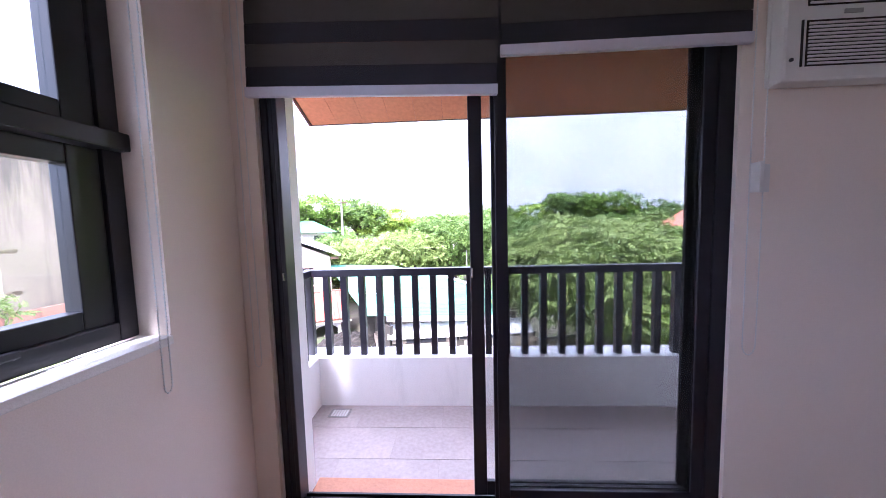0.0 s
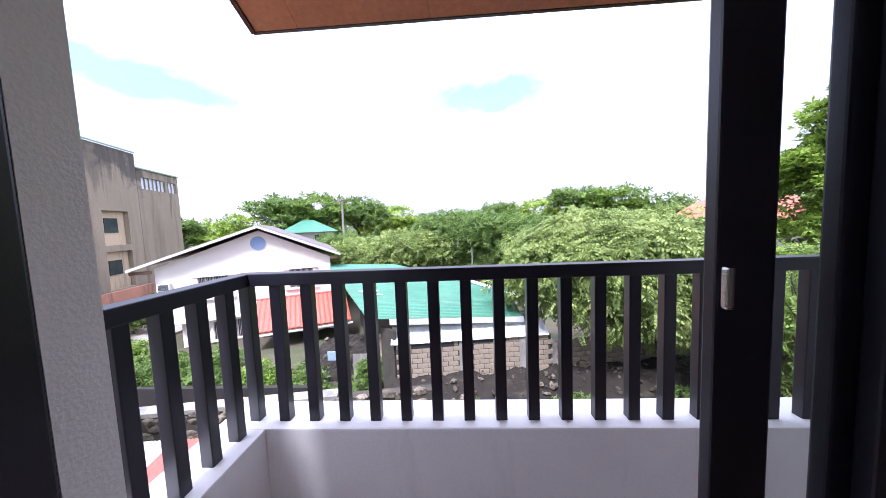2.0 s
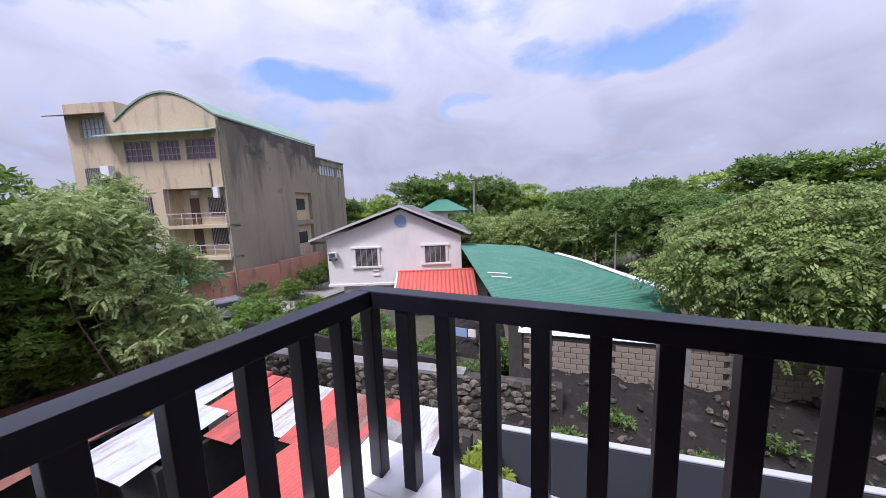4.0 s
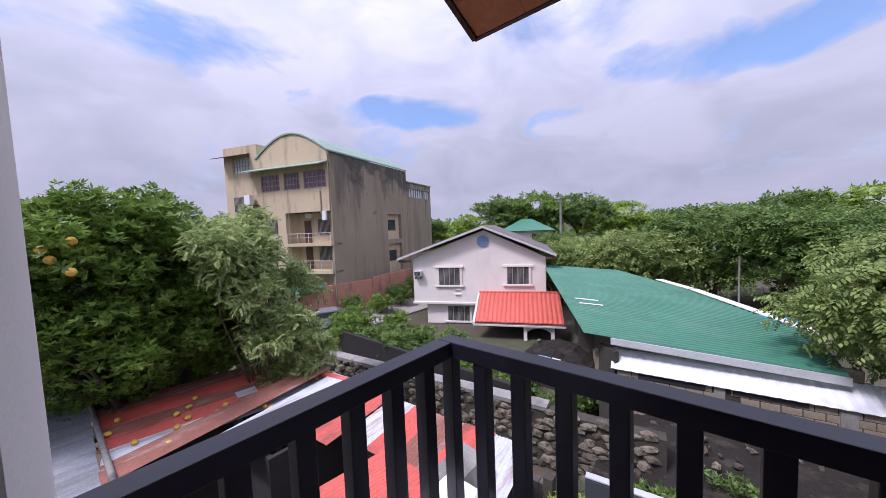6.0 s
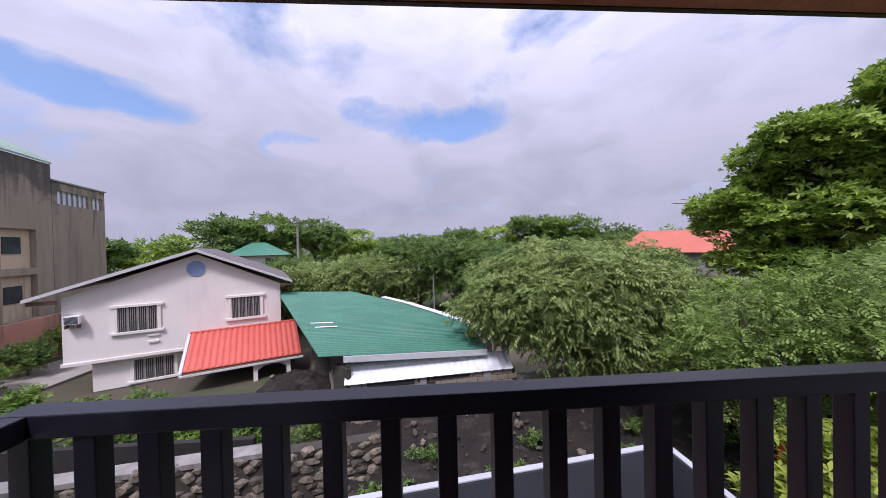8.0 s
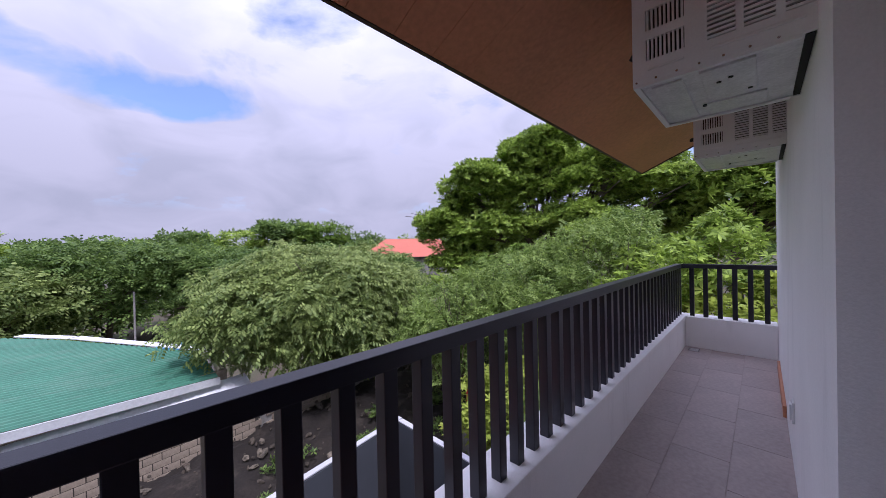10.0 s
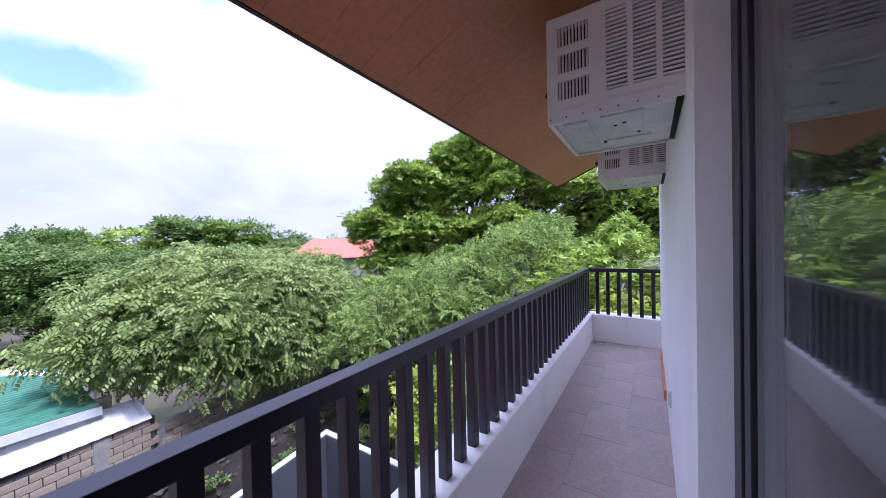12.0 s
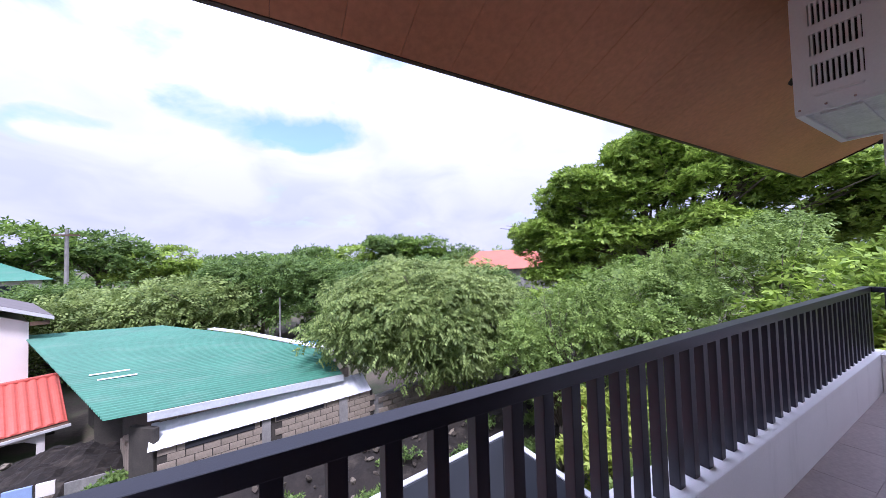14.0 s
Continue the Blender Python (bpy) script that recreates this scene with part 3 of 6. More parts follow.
        part("badge", boxes((fx0 + 0.20, fx0 + 0.26, 2.996, 3.001, fz0 + 0.226, fz0 + 0.24)), paint("grey print", (0.35, 0.35, 0.36), 0.5), f)
        bm = bmesh.new()
        tube(bm, [(fx0 + 0.028, 2.996, fz0 + 0.075), (fx0 + 0.028, 3.002, fz0 + 0.075)], 0.007, 10)
        part("knob", bm, M_DARK, f)
    return t


window_ac("window_air_conditioner", 3.40, 4.02, 1.978, 2.424, True, "white window air conditioner let through the wall beside the sliding door")
window_ac("window_air_conditioner", 5.02, 5.64, 1.985, 2.424, False, "white window air conditioner further along the outside wall")


def zebra_blind(x0, x1, zb, label, tilt=0.0):
    """A day-and-night blind; tilt: degrees by which its left end hangs higher."""
    hang = Matrix.Translation((x1, 0, zb)) @ Matrix.Rotation(radians(tilt), 4, "Y") @ Matrix.Translation((-x1, 0, -zb))
    t = thing("zebra_blind", label, "blind", m=hang)
    yb = 3.055
    part("bottom_bar", boxes((x0, x1, yb - 0.012, yb + 0.01, zb, zb + 0.04), bevel=0.004), M_BAR, t, "pale lavender bottom bar")
    z, k = zb + 0.04, 0
    while z < 2.5:
        h = (0.078, 0.085)[k % 2]
        part("solid_band" if k % 2 == 0 else "sheer_band", boxes((x0 + 0.004, x1 - 0.004, yb - 0.004, yb - 0.002, z, min(z + h, 2.5)), (x0 + 0.004, x1 - 0.004, yb + 0.004, yb + 0.0055, z + 0.004, min(z + h + 0.006, 2.5))), M_BLIND_D if k % 2 == 0 else M_BLIND_L, t)
        z += h + 0.003
        k += 1
    part("head_box", boxes((x0 - 0.01, x1 + 0.01, 3.0, 3.075, 2.5, 2.59), bevel=0.006), M_BAR, t)
    return t


zebra_blind(1.145, 2.172, 1.902, "dark taupe zebra blind drawn up over the door's open side", 1.95)
zebra_blind(2.185, 3.128, 2.047, "dark taupe zebra blind drawn up over the door's glass")


def bead_cord(x, y, z0, z1, gap, axis, label):
    """A hanging loop of beaded cord."""
    t = thing("blind_cord", label, "cord")
    pts = []
    n = int((z1 - z0) / 0.06)
    for k in range(n + 1):
        pts.append((0.0, z1 - (z1 - z0 - gap) * k / n))
    for k in range(1, 8):
        a = math.pi * k / 7
        pts.append((gap * (1 - math.cos(a)) / 2, z0 + gap - gap * math.sin(a) * 0.9))
    for k in range(1, n + 1):
        pts.append((gap, z0 + gap + (z1 - z0 - gap) * k / n))
    fn = (lambda u, v: (x + u, y, v)) if axis == "x" else (lambda u, v: (x, y + u, v))
    bm = bmesh.new()
    tube(bm, [fn(*p) for p in pts], 0.0016, 5)
    part("cord", bm, M_PLASTIC, t)
    bm = bmesh.new()
    acc = 0.0
    for (u0, v0), (u1, v1) in zip(pts, pts[1:]):
        d = math.hypot(u1 - u0, v1 - v0)
        while acc < d:
            f = acc / d
            bmesh.ops.create_icosphere(bm, subdivisions=1, radius=0.0036, matrix=Matrix.Translation(fn(u0 + (u1 - u0) * f, v0 + (v1 - v0) * f)))
            acc += 0.012
        acc -= d
    part("beads", bm, M_PLASTIC, t)["kind"] = "stuff"
    return t


bead_cord(1.115, 3.035, 0.80, 2.5, 0.03, "x", "thin white beaded cord of the door blind")
bead_cord(3.125, 3.035, 0.84, 2.5, 0.05, "x", "white beaded cord loop of the second blind")
bead_cord(1.07, 2.66, 0.88, 2.56, 0.028, "y", "white beaded cord beside the window recess")
cl = thing("cord_clip", "small white clip holding the blind cord to the wall", "clip")
part("plate", boxes((3.185, 3.228, 3.066, 3.0775, 1.49, 1.60), bevel=0.004), M_PLASTIC, cl)
part("hook", boxes((3.158, 3.171, 3.03, 3.0775, 1.49, 1.605), bevel=0.003), M_PLASTIC, cl)
ol = thing("outdoor_socket", "white socket cover low on the outside wall", "socket")
part("plate", boxes((4.60, 4.68, FY + 0.001, FY + 0.012, 0.32, 0.44), bevel=0.004), M_PLASTIC, ol)
part("cover", boxes((4.612, 4.668, FY + 0.012, FY + 0.022, 0.335, 0.425), bevel=0.004), M_PLASTIC, ol)

# ---- outdoors: materials ----
M_SOIL = paint("bare soil and weeds", (0.095, 0.075, 0.052), 0.95, scale=0.35, vary=0.4, fine=9, bump=0.5, dirt=(0.045, 0.065, 0.02), dirt_amount=0.9, dirt_scale=(0.35, 0.35, 0.35), gap=(0.45, 0.6))
M_FENCE = paint("dark grey fence paint", (0.042, 0.046, 0.053), 0.7, scale=1.2, vary=0.15, fine=70, bump=0.1)
M_CAP = paint("pale grey coping", (0.42, 0.42, 0.43), 0.75, scale=3, vary=0.12, fine=60)
M_STONE = paint("field stone", (0.15, 0.125, 0.09), 0.9, scale=6, vary=0.5, fine=30, bump=0.5, per_piece=0.45, dirt=(0.04, 0.036, 0.026), dirt_amount=0.85, dirt_scale=(3, 3, 3), gap=(0.5, 0.6))
# Mortar and wall cores; also the shade colour of an added under-roof wall.
M_MORTAR_SHADE = paint("dark mortar and under-roof shade", (0.05, 0.043, 0.033), 0.95, scale=3, vary=0.35, fine=25, bump=0.4)
M_BLOCK = paint("concrete block", (0.33, 0.27, 0.20), 0.92, scale=2.5, vary=0.2, fine=45, bump=0.3, per_piece=0.12, dirt=(0.09, 0.072, 0.05), dirt_amount=0.85, dirt_scale=(1.1, 1.1, 0.8), gap=(0.46, 0.66))
M_CONC = paint("weathered concrete", (0.25, 0.235, 0.21), 0.9, scale=1.5, vary=0.25, fine=30, bump=0.25, dirt=(0.05, 0.05, 0.04), dirt_amount=0.8, dirt_scale=(1.2, 1.2, 0.4), gap=(0.48, 0.68))
M_GREEN = paint("green roofing sheet", (0.05, 0.185, 0.115), 0.5, scale=0.5, vary=0.2, fine=8, bump=0.02, dirt=(0.11, 0.21, 0.15), dirt_amount=0.6, dirt_scale=(0.5, 1.4, 1.0), gap=(0.5, 0.7), per_piece=0.05)
M_FLASH = paint("pale grey flashing", (0.5, 0.51, 0.5), 0.5, scale=1.5, vary=0.15, fine=14, bump=0.03)
M_PALEGREEN = paint("faded green roof trim", (0.24, 0.33, 0.25), 0.6, scale=0.8, vary=0.2, fine=8, bump=0.02)
M_ZINC = paint("white galvanised roofing", (0.74, 0.74, 0.75), 0.45, scale=1.2, vary=0.1, fine=20, bump=0.03, dirt=(0.28, 0.2, 0.12), dirt_amount=0.5, dirt_scale=(0.9, 2.0, 1), gap=(0.6, 0.75))
M_REDTIN = paint("red painted roofing sheet", (0.55, 0.10, 0.07), 0.5, scale=1.0, vary=0.2, fine=14, bump=0.04, dirt=(0.16, 0.06, 0.04), dirt_amount=0.8, dirt_scale=(1.4, 0.5, 1), gap=(0.5, 0.66))
M_RUST = paint("rusted roofing sheet", (0.24, 0.095, 0.065), 0.8, scale=1.6, vary=0.3, fine=18, bump=0.08, dirt=(0.36, 0.30, 0.26), dirt_amount=0.7, dirt_scale=(2.5, 0.5, 1), gap=(0.54, 0.66))
M_SILVER = paint("bare galvanised sheet", (0.58, 0.59, 0.62), 0.4, metal=0.35, scale=1.6, vary=0.15, fine=16, bump=0.03, dirt=(0.32, 0.17, 0.09), dirt_amount=0.75, dirt_scale=(3.4, 0.5, 1), gap=(0.5, 0.63))
M_DULL = paint("dull grey galvanised sheet", (0.27, 0.28, 0.30), 0.5, metal=0.3, scale=1.1, vary=0.25, fine=16, bump=0.04, dirt=(0.15, 0.14, 0.13), dirt_amount=0.6, dirt_scale=(3.0, 0.5, 1), gap=(0.5, 0.63))
M_HOUSE = paint("lilac white house paint", (0.77, 0.70, 0.635), 0.75, scale=0.6, vary=0.06, fine=25, bump=0.05, dirt=(0.55, 0.5, 0.47), dirt_amount=0.4, dirt_scale=(0.8, 0.8, 0.25), gap=(0.55, 0.75))
M_SHINGLE = paint("grey brown roof sheet", (0.14, 0.12, 0.11), 0.7, scale=1, vary=0.2, fine=12)
M_BARGE = paint("weathered white board", (0.55, 0.53, 0.5), 0.7, scale=2, vary=0.15)
M_REDTILE = paint("red roof tile", (0.55, 0.115, 0.08), 0.5, scale=2, vary=0.15, fine=20, bump=0.05, per_piece=0.12)
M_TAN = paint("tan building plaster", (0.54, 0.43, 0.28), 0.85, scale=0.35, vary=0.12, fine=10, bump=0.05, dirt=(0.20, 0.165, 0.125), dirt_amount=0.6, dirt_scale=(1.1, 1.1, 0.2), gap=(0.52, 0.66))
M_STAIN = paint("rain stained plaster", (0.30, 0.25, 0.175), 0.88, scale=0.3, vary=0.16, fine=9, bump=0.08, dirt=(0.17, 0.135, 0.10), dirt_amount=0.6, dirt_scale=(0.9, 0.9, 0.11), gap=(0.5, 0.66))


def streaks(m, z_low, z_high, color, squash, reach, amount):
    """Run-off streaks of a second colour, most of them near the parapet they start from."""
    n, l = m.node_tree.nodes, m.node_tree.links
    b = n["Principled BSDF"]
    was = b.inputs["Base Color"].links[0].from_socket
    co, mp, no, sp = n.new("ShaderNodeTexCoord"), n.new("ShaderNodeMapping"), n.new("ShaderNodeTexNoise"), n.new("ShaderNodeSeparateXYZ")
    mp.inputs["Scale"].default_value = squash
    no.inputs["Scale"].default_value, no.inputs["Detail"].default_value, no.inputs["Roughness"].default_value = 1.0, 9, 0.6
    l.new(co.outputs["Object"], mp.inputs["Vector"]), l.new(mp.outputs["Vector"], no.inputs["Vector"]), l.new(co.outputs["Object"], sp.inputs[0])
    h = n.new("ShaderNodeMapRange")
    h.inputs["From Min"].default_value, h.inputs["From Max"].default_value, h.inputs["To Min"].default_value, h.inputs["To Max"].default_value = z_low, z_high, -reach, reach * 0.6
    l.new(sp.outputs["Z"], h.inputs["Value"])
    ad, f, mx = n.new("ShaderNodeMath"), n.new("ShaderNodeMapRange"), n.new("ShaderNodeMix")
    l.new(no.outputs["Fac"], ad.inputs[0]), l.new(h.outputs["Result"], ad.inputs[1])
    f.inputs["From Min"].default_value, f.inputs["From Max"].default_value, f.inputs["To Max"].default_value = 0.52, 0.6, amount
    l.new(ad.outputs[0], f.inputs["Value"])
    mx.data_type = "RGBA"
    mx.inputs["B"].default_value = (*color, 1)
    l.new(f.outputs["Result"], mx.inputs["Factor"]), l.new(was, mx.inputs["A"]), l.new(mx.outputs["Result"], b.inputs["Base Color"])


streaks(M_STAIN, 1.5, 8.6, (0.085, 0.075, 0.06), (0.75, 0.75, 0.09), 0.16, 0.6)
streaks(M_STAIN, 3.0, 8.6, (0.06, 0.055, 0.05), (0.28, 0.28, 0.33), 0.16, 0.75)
M_PANE = paint("dark window pane", (0.05, 0.055, 0.06), 0.15, scale=2, vary=0.3, bump=0)
M_PURPLE = paint("purple tinted pane", (0.17, 0.09, 0.13), 0.2, scale=1, vary=0.35, bump=0)
M_GRILLE = paint("white window grille", (0.34, 0.31, 0.28), 0.6, bump=0)
M_BROWN = paint("brown wood", (0.10, 0.055, 0.03), 0.6, scale=4, vary=0.2)
M_PINK = paint("salmon fence plaster", (0.52, 0.25, 0.17), 0.88, scale=0.7, vary=0.15, fine=14, bump=0.08, dirt=(0.16, 0.11, 0.085), dirt_amount=0.8, dirt_scale=(0.8, 0.8, 0.2), gap=(0.5, 0.66))
M_BARK = paint("bark", (0.11, 0.085, 0.06), 0.95, scale=5, vary=0.35, fine=30, bump=0.5)
M_FRUIT = paint("yellow fruit skin", (0.62, 0.40, 0.05), 0.5, scale=14, vary=0.2, per_piece=0.3, dirt=(0.25, 0.12, 0.03), dirt_amount=0.7, dirt_scale=(9, 9, 9), gap=(0.5, 0.62))
M_ROADC = paint("concrete lane", (0.33, 0.30, 0.27), 0.9, scale=0.6, vary=0.2, fine=12, bump=0.1)
M_CARW = paint("silver grey car paint", (0.34, 0.35, 0.37), 0.25, metal=0.5, vary=0.05, bump=0)
M_RUBBER = paint("black rubber", (0.02, 0.02, 0.02), 0.8, bump=0)
M_ORROOF = paint("orange red roofing", (0.46, 0.12, 0.07), 0.6, scale=0.6, vary=0.12, fine=6)
M_BLUE = paint("blue vent louvre", (0.26, 0.34, 0.52), 0.6, bump=0)
M_TARP = paint("blue plastic sheet", (0.03, 0.25, 0.6), 0.4, bump=0)
M_REDCLOTH = paint("red plastic", (0.55, 0.03, 0.03), 0.5, bump=0)
L_ROUND = leafy("pinnate leaves", (0.07, 0.12, 0.03), (0.36, 0.44, 0.13))
L_MANGO = leafy("dark glossy leaves", (0.032, 0.078, 0.014), (0.25, 0.37, 0.06))
L_TALL = leafy("broad leaves", (0.05, 0.105, 0.016), (0.42, 0.56, 0.085))
L_SOFT = leafy("soft feathery leaves", (0.065, 0.12, 0.024), (0.33, 0.44, 0.105))
L_PALE = leafy("pale feathery leaves", (0.13, 0.20, 0.06), (0.44, 0.52, 0.19))
L_FAR = leafy("far foliage", (0.045, 0.092, 0.026), (0.22, 0.32, 0.075))
L_LIME = leafy("lime bamboo leaves", (0.22, 0.30, 0.04), (0.42, 0.48, 0.08))

# ---- ground ----
bm = bmesh.new()
bmesh.ops.create_grid(bm, x_segments=60, y_segments=60, size=1.0)
for v in bm.verts:
    s = math.hypot(v.co.x, v.co.y)
    k = 30 * s + 2470 * s ** 5
    v.co.x, v.co.y = (v.co.x / max(s, 1e-6)) * k, (v.co.y / max(s, 1e-6)) * k + 12
    v.co.z = GZ + (0.12 * noise.noise(Vector((v.co.x * 0.3, v.co.y * 0.3, 0))) if s > 0.02 else 0)
solid("ground", bm, M_SOIL, "bare soil with patches of weeds", "ground", "structure")
solid("ground_lane", boxes((-23.6, -19.2, 12.6, 40.0, GZ - 0.1, GZ + 0.17)), M_ROADC, "pale concrete lane beside the house", "lane", "structure")

# ---- fence of the plot ----
fe = thing("wall_fence", "dark grey painted fence wall with a pale coping", "wall", "structure")
FA, FB, FC = Vector((0.02, 8.36, 0)), Vector((6.33, 9.27, 0)), Vector((6.36, 4.45, 0))


def run(name, bm_parent, a, b, z0, z1, t, mat, lab="", bev=0.0):
    """A straight wall from a to b, t thick."""
    d = (b - a)
    ln = d.length
    me = finish(boxes((0, ln, -t / 2, t / 2, z0, z1), bevel=bev), name, mat)
    ob = share(name, me, bm_parent, pose(a.x, a.y, 0, 0, 0, math.degrees(math.atan2(d.y, d.x))))
    if lab:
        ob["label"] = lab
    return ob


run("fence_panel", fe, FA, FB, GZ, -2.53, 0.14, M_FENCE)
run("fence_panel", fe, FB + Vector((0, -0.075, 0)), FC, GZ, -2.53, 0.14, M_FENCE)
run("coping", fe, FA, FB + Vector((0.065, 0.01, 0)), -2.515, -2.485, 0.12, M_CAP, "pale grey coping", 0.008)
run("coping", fe, FB + Vector((0, -0.085, 0)), FC, -2.515, -2.485, 0.12, M_CAP, "pale grey coping", 0.008)
solid("yard_paving", boxes((0.7, 6.28, 4.36, 8.35, GZ, GZ + 0.15)), M_FENCE, "dark grey paved yard inside the fence", "paving", "structure")
bl = thing("fence_lamp", "small round lamp on the fence wall", "lamp")
bm = bmesh.new()
tube(bm, [(1.55, 8.50, -2.98), (1.55, 8.42, -2.98)], [0.06, 0.05], 12)
part("body", bm, M_DARK, bl)
bm = bmesh.new()
tube(bm, [(1.56, 8.42, -2.98), (1.56, 8.40, -2.98)], [0.025, 0.02], 10)
part("lens", bm, M_PLASTIC, bl)


# ---- corrugated sheets ----
def sheet(parent, name, p, du, dv, width, length, mat, pitch=0.076, high=0.018, label=""):
    """A wavy roofing sheet at p: ribs run along dv, the wave goes across du."""
    du, dv = Vector(du).normalized(), Vector(dv).normalized()
    up = du.cross(dv)
    if up.z < 0:
        up = -up
    n = max(2, int(width / pitch * 4))
    bm = bmesh.new()
    rows = []
    for s in (0.0, length):
        rows.append([bm.verts.new(Vector(p) + du * (width * i / n) + dv * s + up * (high * 0.5 * math.sin(2 * math.pi * width * i / n / pitch))) for i in range(n + 1)])
    for i in range(n):
        bm.faces.new((rows[0][i], rows[0][i + 1], rows[1][i + 1], rows[1][i]))
    r = bmesh.ops.extrude_face_region(bm, geom=bm.faces[:])
    bmesh.ops.translate(bm, verts=[g for g in r["geom"] if isinstance(g, bmesh.types.BMVert)], vec=up * -0.004)
    ob = part(name, bm, mat, parent, label)
    return ob


# near sheds below, with patched tin roofs
sh = thing("patched_shed", "low shed with a patched red, rusty and silver tin roof", "shed")
z0 = -2.95
dv = Vector((0.112, 1.0, 0.0)).normalized()    # along the ribs
du = Vector((1.0, -0.112, 0.0)).normalized()   # across
for k, (x, wd, ya, ln, mt) in enumerate(((-11.0, 0.8, 3.5, 3.9, M_RUST), (-10.22, 0.82, 3.5, 4.1, M_REDTIN), (-9.42, 0.55, 3.5, 4.2, M_RUST), (-8.9, 0.66, 3.5, 4.3, M_REDTIN), (-8.26, 0.74, 3.5, 4.4, M_SILVER))):
    sheet(sh, "roof_sheet", (x + 0.112 * (ya - 3.4), ya, z0 + 0.006 * (k % 2)), du, dv, wd, ln, mt)
sheet(sh, "patch_sheet", (-8.75, 6.1, z0 + 0.03), du, dv, 0.42, 0.5, M_SILVER)
# Near-black: the yard wall's own tone, and the shade put under shed roofs.
shed_shade_yard_wall = paint("near-black shed shade and yard wall", (0.02, 0.017, 0.015), 0.9, scale=3, vary=0.4, fine=30, bump=0.3)
# Walls added below the sheets; their near-black colour carries the shade.
part("wall", boxes((-10.9, -7.7, 2.5, 2.6, GZ, z0 - 0.13), (-7.7, -7.6, 2.5, 7.6, GZ, z0 - 0.13)), shed_shade_yard_wall, sh)
part("post", boxes(*[(x, x + 0.1, y, y + 0.1, GZ, z0 - 0.12) for x, y in ((-10.5, 1.8),)]), M_BROWN, sh)
part("post", boxes((-6.4, -6.3, 3.4, 3.5, GZ, z0 - 0.12)), M_BROWN, sh)
part("post", boxes((-10.9, -10.8, 5.3, 5.4, GZ, z0 - 0.05)), M_BROWN, sh)
part("post", boxes((-6.9, -6.8, 6.4, 6.5, GZ, z0 - 0.05)), M_BROWN, sh)
sh0 = thing("silver_shed", "shed with a dull silver corrugated roof and a gutter pipe", "shed")
for k in range(7):
    sheet(sh0, "roof_sheet", (-12.6 + k * 0.9, 0.2, z0 + 0.10 + 0.006 * (k % 2)), (1, 0.03, 0), (-0.03, 1, -0.012), 0.92, 3.2, M_DULL)
bm = bmesh.new()
tube(bm, [(-12.6, 3.42, z0 + 0.09), (-9.3, 3.49, z0 + 0.09), (-6.2, 3.58, z0 + 0.08)], 0.055, 9)
part("gutter_pipe", bm, M_CONC, sh0, "grey gutter pipe along the eave", True)
# Added wall, coloured near-black as the shade below this roof.
part("wall", boxes((-12.4, -6.4, 0.5, 0.62, GZ, z0 + 0.08), (-6.5, -6.38, 0.62, 3.2, GZ, z0 + 0.04)), shed_shade_yard_wall, sh0)
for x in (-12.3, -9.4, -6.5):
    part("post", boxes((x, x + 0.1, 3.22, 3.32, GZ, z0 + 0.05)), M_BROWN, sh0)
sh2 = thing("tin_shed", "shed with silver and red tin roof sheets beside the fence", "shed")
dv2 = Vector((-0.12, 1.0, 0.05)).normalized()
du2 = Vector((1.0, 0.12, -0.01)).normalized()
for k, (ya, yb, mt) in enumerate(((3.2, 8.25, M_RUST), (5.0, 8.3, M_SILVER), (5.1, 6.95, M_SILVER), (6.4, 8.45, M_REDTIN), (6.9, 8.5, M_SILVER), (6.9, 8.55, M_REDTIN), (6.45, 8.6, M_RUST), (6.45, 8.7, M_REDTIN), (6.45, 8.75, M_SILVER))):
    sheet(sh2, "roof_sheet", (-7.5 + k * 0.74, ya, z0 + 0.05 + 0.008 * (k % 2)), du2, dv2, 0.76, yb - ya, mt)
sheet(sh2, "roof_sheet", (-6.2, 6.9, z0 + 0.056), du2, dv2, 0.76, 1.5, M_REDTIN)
# Added walls: near-black boards in place of deep shade under the sheets.
part("wall", boxes((-5.2, -1.0, 7.3, 7.4, GZ, z0 - 0.02), (-7.3, -5.25, 5.6, 5.7, GZ, z0 - 0.02), (-5.25, -5.15, 5.6, 7.3, GZ, z0 - 0.02)), shed_shade_yard_wall, sh2)
for k, (x, y) in enumerate(((-7.3, 5.7), (-7.5, 8.0), (-4.2, 8.2), (-1.2, 8.4), (-1.1, 7.0))):
    part("post", boxes((x, x + 0.1, y, y + 0.1, GZ, z0 - 0.02)), M_BROWN, sh2)
bm = bmesh.new()
tube(bm, [(-7.9, 7.9, z0 + 0.16), (-7.0, 8.15, z0 + 0.17), (-6.0, 8.35, z0 + 0.16)], 0.1, 9)
part("ridge_roll", bm, M_REDTIN, sh2, "rolled red roofing sheet", True)
sh3 = thing("red_lean_to", "small red tin lean-to roof close to the balcony", "shed")
for k in range(3):
    sheet(sh3, "roof_sheet", (-3.6 + k * 0.8, 4.9, z0 + 0.16 + 0.01 * k), (1, 0.02, -0.02), (0.16, 1, 0.03), 0.82, 2.15, M_REDTIN)
for x, y in ((-3.4, 5.1), (-3.2, 6.9), (-1.4, 5.1), (-1.1, 6.9)):
    part("post", boxes((x, x + 0.1, y, y + 0.1, GZ, z0 + 0.12)), M_BROWN, sh3)
bm = bmesh.new()
prism(bm, [(0, 0), (0.7, 0), (0.55, 0.33), (0.1, 0.4)], lambda u, v, s: (-1.95 + u, 6.75 + s, z0 + 0.2 + v), 0, 0.9)
solid("grey_cover", bm, M_CONC, "grey angular sheet metal cover on the lean-to", "cover")
